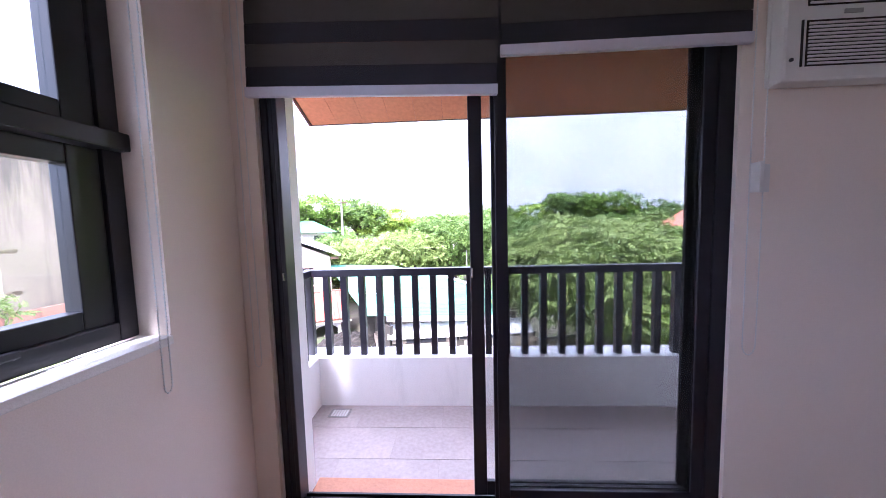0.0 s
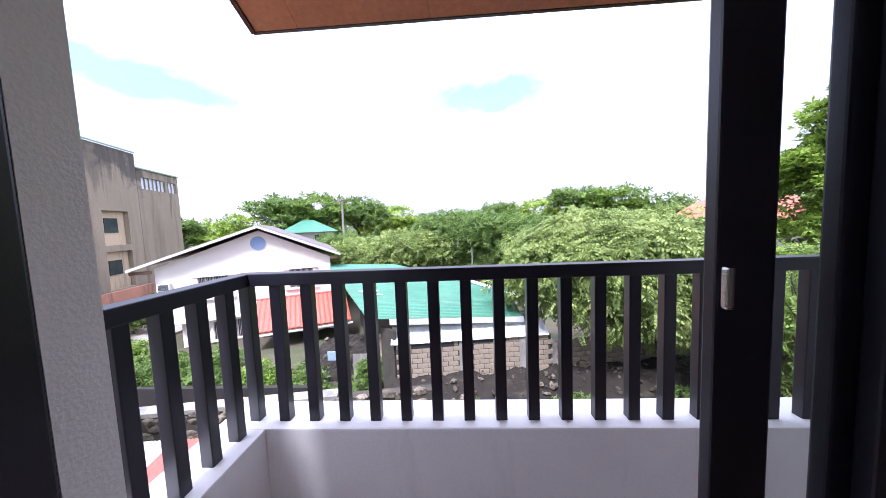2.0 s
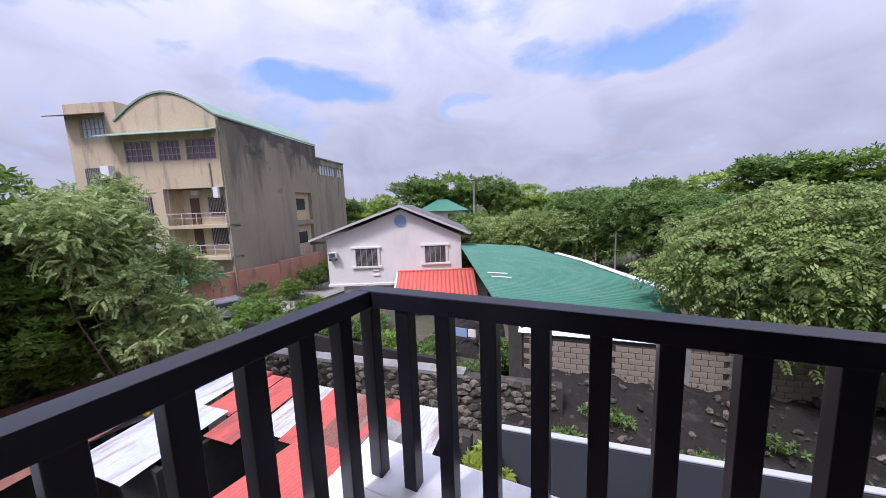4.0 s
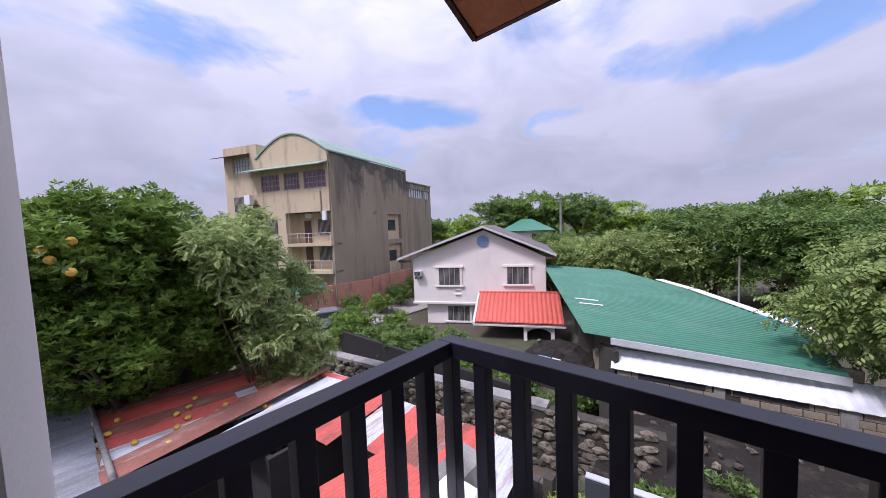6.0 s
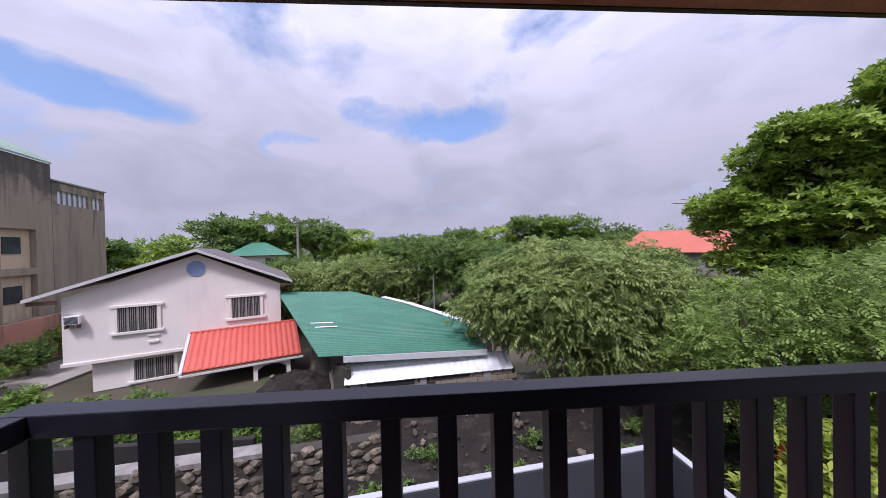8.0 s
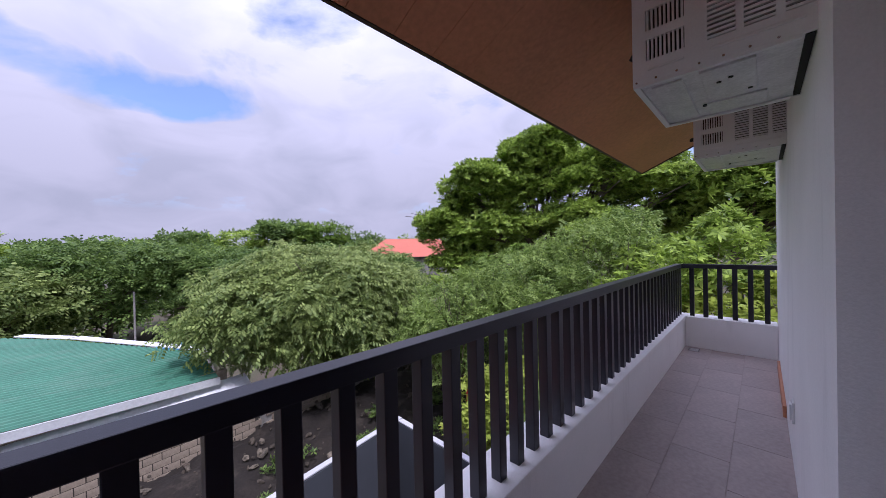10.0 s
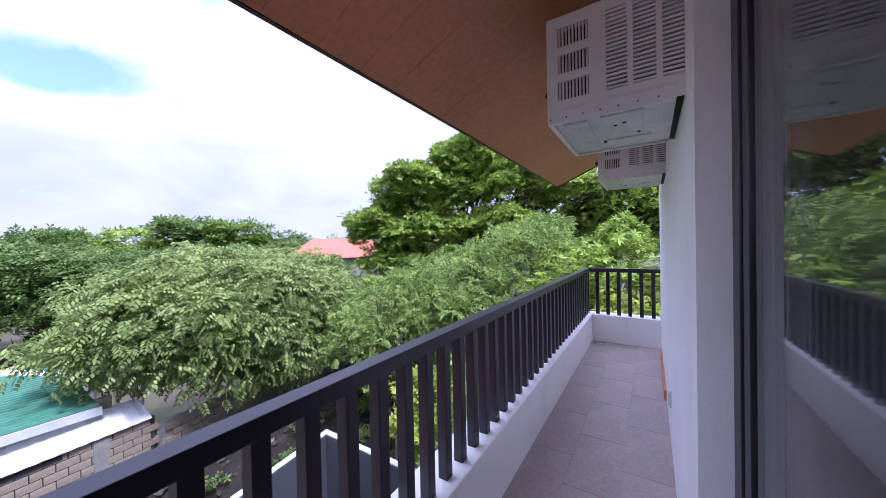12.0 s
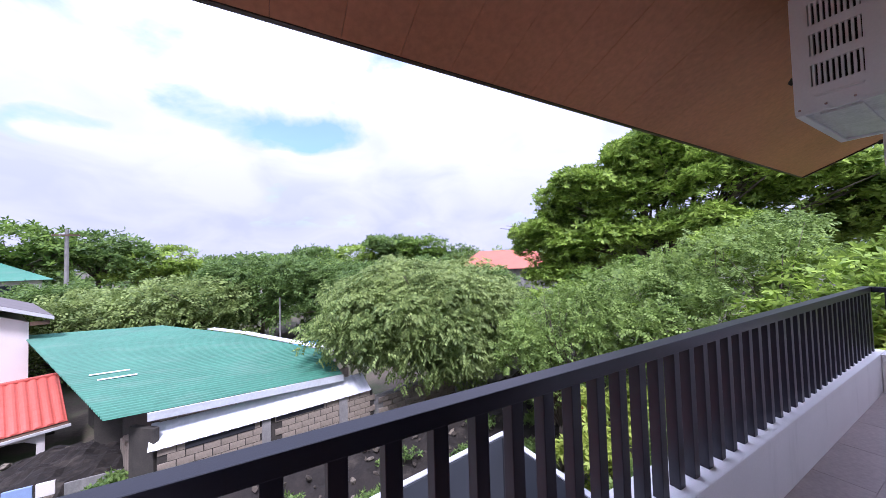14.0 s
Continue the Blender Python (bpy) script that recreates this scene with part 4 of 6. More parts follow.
rng = random.Random(7)
for x, y in ((-8.89, 3.62), (-7.98, 3.97), (-8.64, 4.81), (-7.93, 4.69), (-8.81, 5.08), (-7.89, 5.47), (-8.12, 5.71), (-9.23, 5.31), (-9.5, 3.83), (-7.33, 4.44), (-7.2, 6.3), (-7.0, 6.4), (-8.2, 4.95)):
    bm = bmesh.new()
    bmesh.ops.create_icosphere(bm, subdivisions=2, radius=0.07, matrix=Matrix.Translation((x, y, z0 + 0.068)) @ Matrix.Rotation(rng.random() * 3, 4, "Z") @ Matrix.Diagonal((1.15, 0.95, 0.85, 1)))
    solid("fallen_fruit", bm, M_FRUIT, "round yellow fruit fallen on the tin roof", "fruit", group="fruit on the shed roof", smooth=True)

# ---- stone retaining wall ----
st = thing("wall_retaining", "dark rubble stone retaining wall with a concrete ledge", "wall", "structure")
SA, SB = Vector((-17.0, 10.2, 0)), Vector((0.6, 13.2, 0))
run("core", st, SA, SB, GZ, -4.25, 0.4, M_MORTAR_SHADE)
run("ledge", st, SA, Vector((-2.4, 12.70, 0)), -4.248, -4.12, 0.5, M_CONC, "rough concrete ledge")
sd = (SB - SA).normalized()
sn = Vector((sd.y, -sd.x, 0))
rng = random.Random(3)
stones = []
for k in range(8):
    bm = bmesh.new()
    bmesh.ops.create_icosphere(bm, subdivisions=1, radius=0.5)
    for v in bm.verts:
        v.co *= rng.uniform(0.75, 1.15)
    stones.append(finish(bm, "stone", M_STONE))
for j in range(8):
    for i in range(36):
        s = 3.4 + i * 0.40 + rng.uniform(-0.16, 0.16) + (0.2 if j % 2 else 0)
        z = -5.98 + j * 0.235 + rng.uniform(-0.09, 0.09)
        p = SA + sd * s + sn * 0.19
        ob = share("stone", stones[rng.randrange(8)], st, Matrix.Translation((p.x, p.y, z)) @ Euler((rng.uniform(-.3, .3), rng.uniform(-.3, .3), math.atan2(sd.y, sd.x) + rng.uniform(-.2, .2))).to_matrix().to_4x4() @ Matrix.Diagonal((rng.uniform(0.34, 0.62), rng.uniform(0.14, 0.3), rng.uniform(0.2, 0.38), 1)))
# earth bank rising to the block shed
bm = bmesh.new()
NX, NY = 170, 60
grid = []
for a in range(NX + 1):
    col = []
    for b in range(NY + 1):
        x = -1.0 + 22.0 * a / NX
        t = b / NY
        y = 9.9 + 0.14 * x + t * 5.2
        z = GZ - 0.15 + 1.45 * min(1.0, max(0.0, (t - 0.12) / 0.72)) ** 0.8 + 0.22 * noise.noise(Vector((x * 0.9, y * 0.9, 0))) + 0.12 * noise.noise(Vector((x * 2.6, y * 2.6, 4))) + 0.07 * noise.noise(Vector((x * 6.5, y * 6.5, 9)))
        col.append(bm.verts.new((x, y, z)))
    grid.append(col)
for a in range(NX):
    for b in range(NY):
        bm.faces.new((grid[a][b], grid[a + 1][b], grid[a + 1][b + 1], grid[a][b + 1]))
solid("ground_bank", bm, paint("dark earth bank", (0.016, 0.012, 0.0085), 0.95, scale=1.4, vary=0.55, fine=14, bump=0.8, dirt=(0.06, 0.048, 0.035), dirt_amount=0.7, dirt_scale=(0.9, 2.0, 1.6), gap=(0.55, 0.66)), "dark earth bank with rubble below the block shed", "bank", "structure", smooth=True)
rub = random.Random(33)
for k in range(46):
    x = rub.uniform(-0.5, 8.5)
    y = 9.9 + 0.14 * x + rub.uniform(1.2, 4.9)
    t = (y - 9.9 - 0.14 * x) / 5.2
    z = GZ - 0.15 + 1.45 * min(1.0, max(0.0, (t - 0.12) / 0.72)) ** 0.8
    ob = new("rubble_stone", stones[k % 8])
    ob.matrix_basis = Matrix.Translation((x, y, z + 0.06)) @ Euler((rub.uniform(-.5, .5), rub.uniform(-.5, .5), rub.uniform(0, 6))).to_matrix().to_4x4() @ Matrix.Diagonal((rub.uniform(0.12, 0.4), rub.uniform(0.12, 0.35), rub.uniform(0.1, 0.26), 1))
    tagged(ob, "rough grey rubble stone lying on the earth bank", "stone", "rubble on the bank")
scatter = random.Random(35)
bm = bmesh.new()
for k in range(420):
    x = scatter.uniform(-1.0, 16.0)
    t = 0.1 + 0.9 * scatter.random() ** 0.8
    y = 9.9 + 0.14 * x + t * 5.2
    z = GZ - 0.15 + 1.45 * min(1.0, max(0.0, (t - 0.12) / 0.72)) ** 0.8
    q = 0.025 + 0.085 * scatter.random() ** 2
    bmesh.ops.create_icosphere(bm, subdivisions=1, radius=q, matrix=Matrix.Translation((x, y, z + 0.06)) @ Euler((scatter.random(), scatter.random(), scatter.random() * 6)).to_matrix().to_4x4() @ Matrix.Diagonal((1.5, 1.0, 0.75, 1)))
for v in bm.verts:
    v.co += noise.noise_vector(v.co * 9.0) * 0.03
tagged(new("rubble", finish(bm, "rubble", paint("earthy rubble", (0.06, 0.048, 0.034), 0.95, scale=3, vary=0.4, fine=25, bump=0.4, per_piece=0.35))), "small broken stones strewn over the earth bank", "rubble", kind="stuff")
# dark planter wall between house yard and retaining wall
solid("wall_yard_low", boxes((-16.5, -3.9, 14.2, 14.4, GZ, -4.75)), shed_shade_yard_wall, "low dark stained yard wall", "wall", "structure")
dk = thing("wall_block_low", "dark low block wall at the foot of the stones", "wall", "structure")
run("wall_core", dk, Vector((-7.6, 9.3, 0)), Vector((-1.0, 9.9, 0)), GZ, -4.3, 0.16, M_MORTAR_SHADE)
blk = finish(boxes((0.006, 0.394, -0.1, 0.1, 0.006, 0.19), bevel=0.008), "block", paint("dark block", (0.085, 0.075, 0.065), 0.95, vary=0.3, bump=0.4, per_piece=0.2))
dd_ = Vector((6.6, 0.6, 0)).normalized()
for j in range(4):
    for i in range(16):
        p = Vector((-7.6, 9.3, 0)) + dd_ * (i * 0.4 + (0.2 if j % 2 else 0))
        share("block", blk, dk, pose(p.x, p.y, -5.06 + j * 0.2, 0, 0, 5.2))
solid("garden_post", boxes((-0.62, -0.46, 8.2, 8.36, GZ, -2.75), bevel=0.01), M_MORTAR_SHADE, "dark mossy post at the end of the fence", "post")

# ---- block shed with white and green roofs ----
bs = thing("block_shed", "hollow block shed with a white lean-to roof", "shed")
WA, WB = Vector((-0.95, 15.02, 0)), Vector((5.25, 15.85, 0))
wd_ = (WB - WA).normalized()
wa = math.degrees(math.atan2(wd_.y, wd_.x))
run("wall_core", bs, WA, WB, GZ, -3.42, 0.12, M_MORTAR_SHADE)
blk2 = finish(boxes((0.012, 0.398, -0.09, 0.09, 0.012, 0.193), bevel=0.004), "block", M_BLOCK)
for j in range(13):
    for i in range(15):
        o = i * 0.41 + (0.205 if j % 2 else 0)
        if 2.42 < o < 2.8:
            continue
        p = WA + wd_ * o
        share("block", blk2, bs, pose(p.x, p.y, GZ + j * 0.205, 0, 0, wa))
run("side_wall", bs, Vector((-1.62, 15.62, 0)), Vector((-0.97, 15.06, 0)), GZ, -2.9, 0.15, M_MORTAR_SHADE)
run("column", bs, WA + wd_ * 4.95, WA + wd_ * 5.25, GZ, -3.43, 0.24, M_CONC)
run("column", bs, WA + wd_ * 2.5, WA + wd_ * 2.75, GZ, -3.43, 0.22, M_CONC)
run("gap", bs, WA + wd_ * 0.6 + Vector((0.02, -0.105, 0)), WA + wd_ * 2.3 + Vector((0.02, -0.105, 0)), -3.62, -3.46, 0.012, M_DARK, "dark slot under the eave")
run("gap", bs, WA + wd_ * 2.9 + Vector((0.02, -0.105, 0)), WA + wd_ * 4.4 + Vector((0.02, -0.105, 0)), -3.58, -3.46, 0.012, M_DARK, "dark slot under the eave")
ew = Vector((-wd_.y, wd_.x, 0))
for k in range(8):
    p = Vector((-1.1, 14.80, -3.4)) + wd_ * (k * 0.79)
    sheet(bs, "roof_sheet", p, wd_, (ew + Vector((0, 0, 0.47))), 0.8, 0.98, M_ZINC, pitch=0.26, high=0.02)
UA = WA + ew * 0.75
run("upper_wall", bs, UA, UA + wd_ * 5.6, -3.3, -2.66, 0.15, M_BLOCK)
for j in range(3):
    for i in range(13):
        p = UA + wd_ * (i * 0.41 + (0.2 if j % 2 else 0)) - ew * 0.03
        if j * 0.2 - 2.98 + 0.19 < -2.50 - 0.056 * (p.x + 2) + 0.035 * (p.y - 14.9):
            share("block", blk2, bs, pose(p.x, p.y, -2.99 + j * 0.2, 0, 0, wa))


rng = random.Random(5)


def green_z(x, y):
    return -2.4 - 0.056 * (x + 2) + 0.035 * (y - 14.9)


gr = thing("green_roof", "wide green corrugated metal roof over the block shed", "roof")
gd = Vector((6.27, 1.06, 0)).normalized()
gn = Vector((-gd.y, gd.x, 0))
A0 = Vector((-2.0, 14.95, 0))
bm = bmesh.new()
pitch = 0.30
rowsn = 620
v_max = 12.7
prev = None
for i in range(rowsn + 1):
    v = v_max * i / rowsn
    left = -v * 0.35
    right = 6.25 + 0.16 * v if v < 3.1 else (6.75 - (v - 3.1) * 0.545 if v < 8.6 else 3.75 - (v - 8.6) * 0.78)
    hgt = (0.0, 0.004, 0.05, 0.062, 0.05, 0.004, 0.0, 0.0, 0.0, 0.0)[i % 10]
    row = []
    for k in range(7):
        u = left + (right - left) * k / 6
        p = A0 + gd * u + gn * v
        row.append(bm.verts.new((p.x, p.y, green_z(p.x, p.y) + hgt)))
    if prev:
        for a, b, c, d in zip(prev, prev[1:], row[1:], row):
            bm.faces.new((a, b, c, d))
    prev = row
r = bmesh.ops.extrude_face_region(bm, geom=bm.faces[:])
bmesh.ops.translate(bm, verts=[g for g in r["geom"] if isinstance(g, bmesh.types.BMVert)], vec=(0, 0, -0.006))
part("roofing", bm, M_GREEN, gr)


def strip(name, u0, v0, u1, v1, wdt, lift, mat, drop, lab):
    a, b = A0 + gd * u0 + gn * v0, A0 + gd * u1 + gn * v1
    d = (b - a).normalized()
    n = Vector((-d.y, d.x, 0))
    bm = bmesh.new()
    q = []
    for p in (a, b, b + n * wdt, a + n * wdt):
        q.append(Vector((p.x, p.y, green_z(p.x, p.y) + lift)))
    top = [bm.verts.new(p) for p in q]
    low = [bm.verts.new(p - Vector((0, 0, drop))) for p in q]
    bm.faces.new(top), bm.faces.new(low[::-1])
    for i in range(4):
        bm.faces.new((top[i], low[i], low[(i + 1) % 4], top[(i + 1) % 4]))
    return part(name, bm, mat, gr, lab)


strip("flashing", 0.85, -0.05, 6.3, -0.05, 0.05, -0.02, M_FLASH, 0.22, "pale grey metal flashing along the edge")
strip("flashing", 6.85, 3.05, 3.95, 8.5, -0.42, 0.078, M_ZINC, 0.03, "white metal sheet along the far edge")
strip("flashing", 3.9, 8.55, 2.6, 10.3, -0.4, 0.08, M_ZINC, 0.03, "white metal sheet along the far edge")
strip("patch", -0.9, 4.1, 0.1, 4.15, 0.12, 0.075, M_ZINC, 0.01, "pale repair strip")
strip("patch", -0.6, 3.4, 0.35, 3.45, 0.12, 0.075, M_ZINC, 0.01, "pale repair strip")
part("support_wall", boxes((-4.2, 2.0, 21.2, 21.4, GZ, -2.7)), M_MORTAR_SHADE, gr)
# Wall added; its dark colour carries the shade below the roof's left edge.
run("support_wall", gr, Vector((-0.7, 16.4, 0)), Vector((-5.9, 26.0, 0)), GZ, -2.75, 0.15, M_MORTAR_SHADE)
run("support_wall", gr, Vector((4.0, 16.3, 0)), Vector((3.9, 18.6, 0)), GZ, -2.85, 0.15, M_CONC)
lw = thing("wall_block_long", "stained hollow block boundary wall under the trees", "wall", "structure")
run("wall_core", lw, Vector((5.3, 15.9, 0)), Vector((17.5, 18.3, 0)), GZ, -3.75, 0.15, M_CONC)
for j in range(11):
    for i in range(10):
        p = Vector((5.3, 15.85, 0)) + Vector((12.2, 2.4, 0)).normalized() * (0.2 + i * 0.41 + (0.2 if j % 2 else 0))
        share("block", blk2, lw, pose(p.x, p.y, GZ + j * 0.205, 0, 0, 11.1))
run("pilaster", lw, Vector((9.4, 16.65, 0)), Vector((9.8, 16.73, 0)), GZ, -3.2, 0.35, M_CONC)

# broken wall and rubble heap between porch and shed
bw = thing("broken_wall", "broken stained concrete wall beside the rubble heap", "wall")
for k in range(9):
    a_, b_ = Vector((-1.55, 16.1, 0)).lerp(Vector((-3.2, 20.6, 0)), k / 9), Vector((-1.55, 16.1, 0)).lerp(Vector((-3.2, 20.6, 0)), (k + 1) / 9 - 0.004)
    run("wall_piece", bw, a_, b_, GZ, -4.1 - 0.11 * k + 0.16 * math.sin(k * 2.3), 0.16, M_BLOCK)
bm = bmesh.new()
hp = [[bm.verts.new((-7.2 + 5.4 * a / 36, 17.2 + 6.0 * b / 36, GZ + 1.0 * max(0.0, math.sin(math.pi * a / 36) * math.sin(math.pi * b / 36)) ** 0.7 + 0.25 * noise.noise(Vector((a * 0.23, b * 0.23, 2))) + 0.14 * noise.noise(Vector((a * 0.7, b * 0.7, 7))) - 0.05)) for b in range(37)] for a in range(37)]
for a in range(36):
    for b in range(36):
        bm.faces.new((hp[a][b], hp[a + 1][b], hp[a + 1][b + 1], hp[a][b + 1]))
solid("ground_heap", bm, MATS["dark earth bank"], "brown heap of earth and rubble beside the porch", "heap", "structure")
heap = random.Random(41)
for k in range(26):
    ob = new("rubble_stone", stones[k % 8])
    ob.matrix_basis = Matrix.Translation((heap.uniform(-6.6, -2.4), heap.uniform(17.6, 22.4), GZ + heap.uniform(0.35, 0.75))) @ Euler((heap.random(), heap.random(), heap.random() * 6)).to_matrix().to_4x4() @ Matrix.Diagonal((heap.uniform(0.2, 0.6), heap.uniform(0.2, 0.5), heap.uniform(0.15, 0.35), 1))
    tagged(ob, "rough grey rubble stone on the heap by the porch", "stone", "rubble by the porch")

# clutter between porch and shed
for nm, lab, cat, bmx, mt in (
        ("washing_cloth", "blue and white washing hung over a rail", "cloth", boxes((-4.9, -4.3, 17.6, 17.65, -5.2, -4.75), bevel=0.02), M_BLUE),
        ("washing_cloth", "pale washing hung over a rail", "cloth", boxes((-4.2, -3.8, 17.5, 17.55, -5.1, -4.7), bevel=0.02), M_HOUSE),
        ("scrap_board", "old plywood board leaning on the wall", "board", boxes((-3.4, -2.2, 16.9, 16.95, GZ, -4.6), bevel=0.01), M_CONC),
        ("roof_plank", "old plank lying on rubble", "plank", boxes((2.0, 2.6, 13.0, 13.1, GZ + 0.3, GZ + 0.4), bevel=0.01), M_RUST)):
    solid(nm, bmx, mt, lab, cat)

# ---- white gabled house ----
ho = thing("gabled_house", "two storey lilac white house with a front gable", "house", m=pose(-17.83, 20.78, 0, 0, 0, 26.05))
EL, ER = (1.0, -0.86), (11.12, -0.86)
bm = bmesh.new()
prism(bm, [(1.0, -4.3), (11.12, -4.3), ER, (6.7, 1.22), EL], lambda u, v, s: (u, s, v), 0.0, 9.0)
part("upper_wall", bm, M_HOUSE, ho)
part("lower_wall", boxes((1.95, 11.12, 0.35, 9.0, GZ, -4.302)), M_HOUSE, ho)
part("band", boxes((0.92, 11.17, -0.08, 0.2, -4.47, -4.29), bevel=0.02), M_HOUSE, ho)
bm = bmesh.new()
prism(bm, [(-0.1, -0.83), (6.7, 1.49), (11.8, -0.68), (11.8, -0.61), (6.7, 1.58), (-0.1, -0.76)], lambda u, v, s: (u, s, v), -0.55, 9.6)
part("roof", bm, M_SHINGLE, ho, "grey brown corrugated roof")
bm = bmesh.new()
prism(bm, [(-0.12, -0.95), (6.7, 1.38), (6.7, 1.555), (-0.12, -0.785)], lambda u, v, s: (u, s, v), -0.60, -0.555)
prism(bm, [(11.82, -0.80), (6.7, 1.38), (6.7, 1.555), (11.82, -0.635)], lambda u, v, s: (u, s, v), -0.60, -0.555)
part("bargeboard", bm, M_BARGE, ho, "weathered white bargeboards")
part("eave_beam", boxes((-0.05, 1.0, -0.45, -0.35, -1.12, -0.93), bevel=0.01), M_BROWN, ho)
part("eave_beam", boxes((11.13, 11.7, -0.45, -0.35, -1.0, -0.82), bevel=0.01), M_BROWN, ho)
bm = bmesh.new()
tube(bm, [(6.63, 0.02, 0.37), (6.63, -0.05, 0.37)], 0.46, 28)
v = part("gable_vent", bm, M_BLUE, ho, "round blue gable vent")
bm = boxes(*[(6.63 - math.sqrt(max(0.0, 0.4 ** 2 - (k * 0.09) ** 2)), 6.63 + math.sqrt(max(0.0, 0.4 ** 2 - (k * 0.09) ** 2)), -0.07, -0.05, 0.355 + k * 0.09, 0.385 + k * 0.09) for k in range(-4, 5)])
part("louvre", bm, M_BLUE, v)


def house_window(parent, u0, u1, z0, z1, y, glass, bars=4):
    """A grilled window in a wall that faces -y."""
    wn_ = part("window", boxes((u0 - 0.16, u0, y - 0.09, y + 0.02, z0 - 0.1, z1 + 0.16), (u1, u1 + 0.16, y - 0.09, y + 0.02, z0 - 0.1, z1 + 0.16), (u0 - 0.3, u1 + 0.3, y - 0.14, y + 0.02, z1, z1 + 0.14), (u0 - 0.3, u1 + 0.3, y - 0.14, y + 0.02, z0 - 0.14, z0), bevel=0.012), M_HOUSE, parent)
    part("pane", boxes((u0, u1, y - 0.02, y - 0.005, z0, z1)), glass, wn_)
    bb = []
    for k in range(bars + 1):
        x = u0 + (u1 - u0) * k / bars
        bb.append((x - 0.025, x + 0.025, y - 0.05, y - 0.025, z0, z1))
    part("frame", boxes(*bb), M_GRILLE, wn_)
    gg = []
    n = bars * 5
    for k in range(n):
        x = u0 + (u1 - u0) * (k + 0.5) / n
        gg.append((x - 0.01, x + 0.01, y - 0.08, y - 0.06, z0, z1))
    part("grille", boxes(*gg), M_GRILLE, wn_)


house_window(ho, 3.12, 4.79, -2.96, -1.61, 0, M_PANE)
house_window(ho, 8.36, 9.93, -2.86, -1.57, 0, M_PANE)
house_window(ho, 3.65, 5.42, -5.85, -4.66, 0.35, M_PANE)
part("step_brick", boxes((4.35, 4.85, -0.08, 0.02, -3.35, -3.25), (4.35, 4.85, -0.08, 0.02, -3.72, -3.62)), M_HOUSE, ho)
a = thing("house_air_conditioner", "old window air conditioner on the house wall", "air conditioner", m=ho.matrix_basis @ Matrix.Translation((-0.18, 0, -0.08)))
part("case", boxes((1.35, 1.95, -0.4, -0.002, -2.15, -1.72), bevel=0.02), M_PLASTIC, a)
part("grille", boxes(*[(1.4, 1.9, -0.412, -0.401, -2.1 + k * 0.045, -2.075 + k * 0.045) for k in range(8)]), M_DARK, a)
part("bracket", boxes((1.4, 1.45, -0.38, -0.002, -2.35, -2.152), (1.85, 1.9, -0.38, -0.002, -2.35, -2.152)), M_BROWN, a)
# tiled porch
po = thing("tiled_porch", "porch with a bright red tiled roof on posts", "porch", m=ho.matrix_basis @ Matrix.Translation((-0.1, 0, -0.07)))
tw, tlh = 0.30, 0.36
slope = math.atan2(1.42, 3.0)
tm = bmesh.new()
pr = [(0, 0), (0.06, 0.05), (0.13, 0.065), (0.2, 0.05), (0.25, 0.012), (0.3, 0.0), (0.3, -0.015), (0, -0.015)]
prism(tm, pr, lambda u, v, s: (u, -s * math.cos(slope) - 0 * v, v - s * math.sin(slope)), 0.0, 0.38)
tme = finish(tm, "tile", M_REDTILE)
for j in range(9):
    for i in range(19):
        share("tile", tme, po, pose(6.42 + i * tw, -0.02 - j * tlh * math.cos(slope), -3.44 - j * tlh * math.sin(slope) + 0.004 * (j % 2)))
bm = bmesh.new()
prism(bm, [(-0.05, -3.53), (-3.05, -4.95), (-3.05, -5.07), (-0.05, -3.65)], lambda u, v, s: (s, u, v), 6.4, 12.15)
part("rafters", bm, M_BROWN, po)
bm = bmesh.new()
prism(bm, [(-0.02, -3.40), (-3.05, -4.84), (-3.05, -4.98), (-0.02, -3.54)], lambda u, v, s: (s, u, v), 6.25, 6.40)
part("bargeboard", bm, M_BARGE, po, "weathered white bargeboard")
bm = bmesh.new()
tube(bm, [(6.35, -0.02, -3.40), (12.2, -0.02, -3.40)], 0.09, 8)
part("ridge", bm, M_REDTILE, po)
part("gutter", boxes((6.3, 12.2, -3.14, -3.06, -5.05, -4.95)), M_BARGE, po)
for u in (9.6, 11.3):
    part("post", boxes((u, u + 0.22, -2.95, -2.75, GZ, -4.96), bevel=0.015), M_HOUSE, po)
bm = bmesh.new()
prism(bm, [(9.82, -5.45), (10.1, -5.25), (10.56, -5.17), (11.0, -5.25), (11.3, -5.45), (11.3, -5.06), (9.82, -5.06)], lambda u, v, s: (u, s, v), -2.9, -2.8)
part("arch", bm, M_HOUSE, po)
part("back_wall", boxes((6.6, 12.0, -0.3, -0.1, GZ, -4.0)), M_MORTAR_SHADE, po)

# ---- tan apartment block ----
bd = thing("apartment_block", "four storey tan apartment block with an arched roof and rain stains", "apartment block", m=pose(-24.29, 18.57, 0))
a1, a2 = radians(21.5), radians(105)
SK = Matrix(((math.cos(a1), math.cos(a2), 0, 0), (math.sin(a1), math.sin(a2), 0, 0), (0, 0, 1, 0), (0, 0, 0, 1)))


def bpart(name, bm, mat, lab="", parent=None):
    bm.transform(SK)
    return part(name, bm, mat, parent or bd, lab)


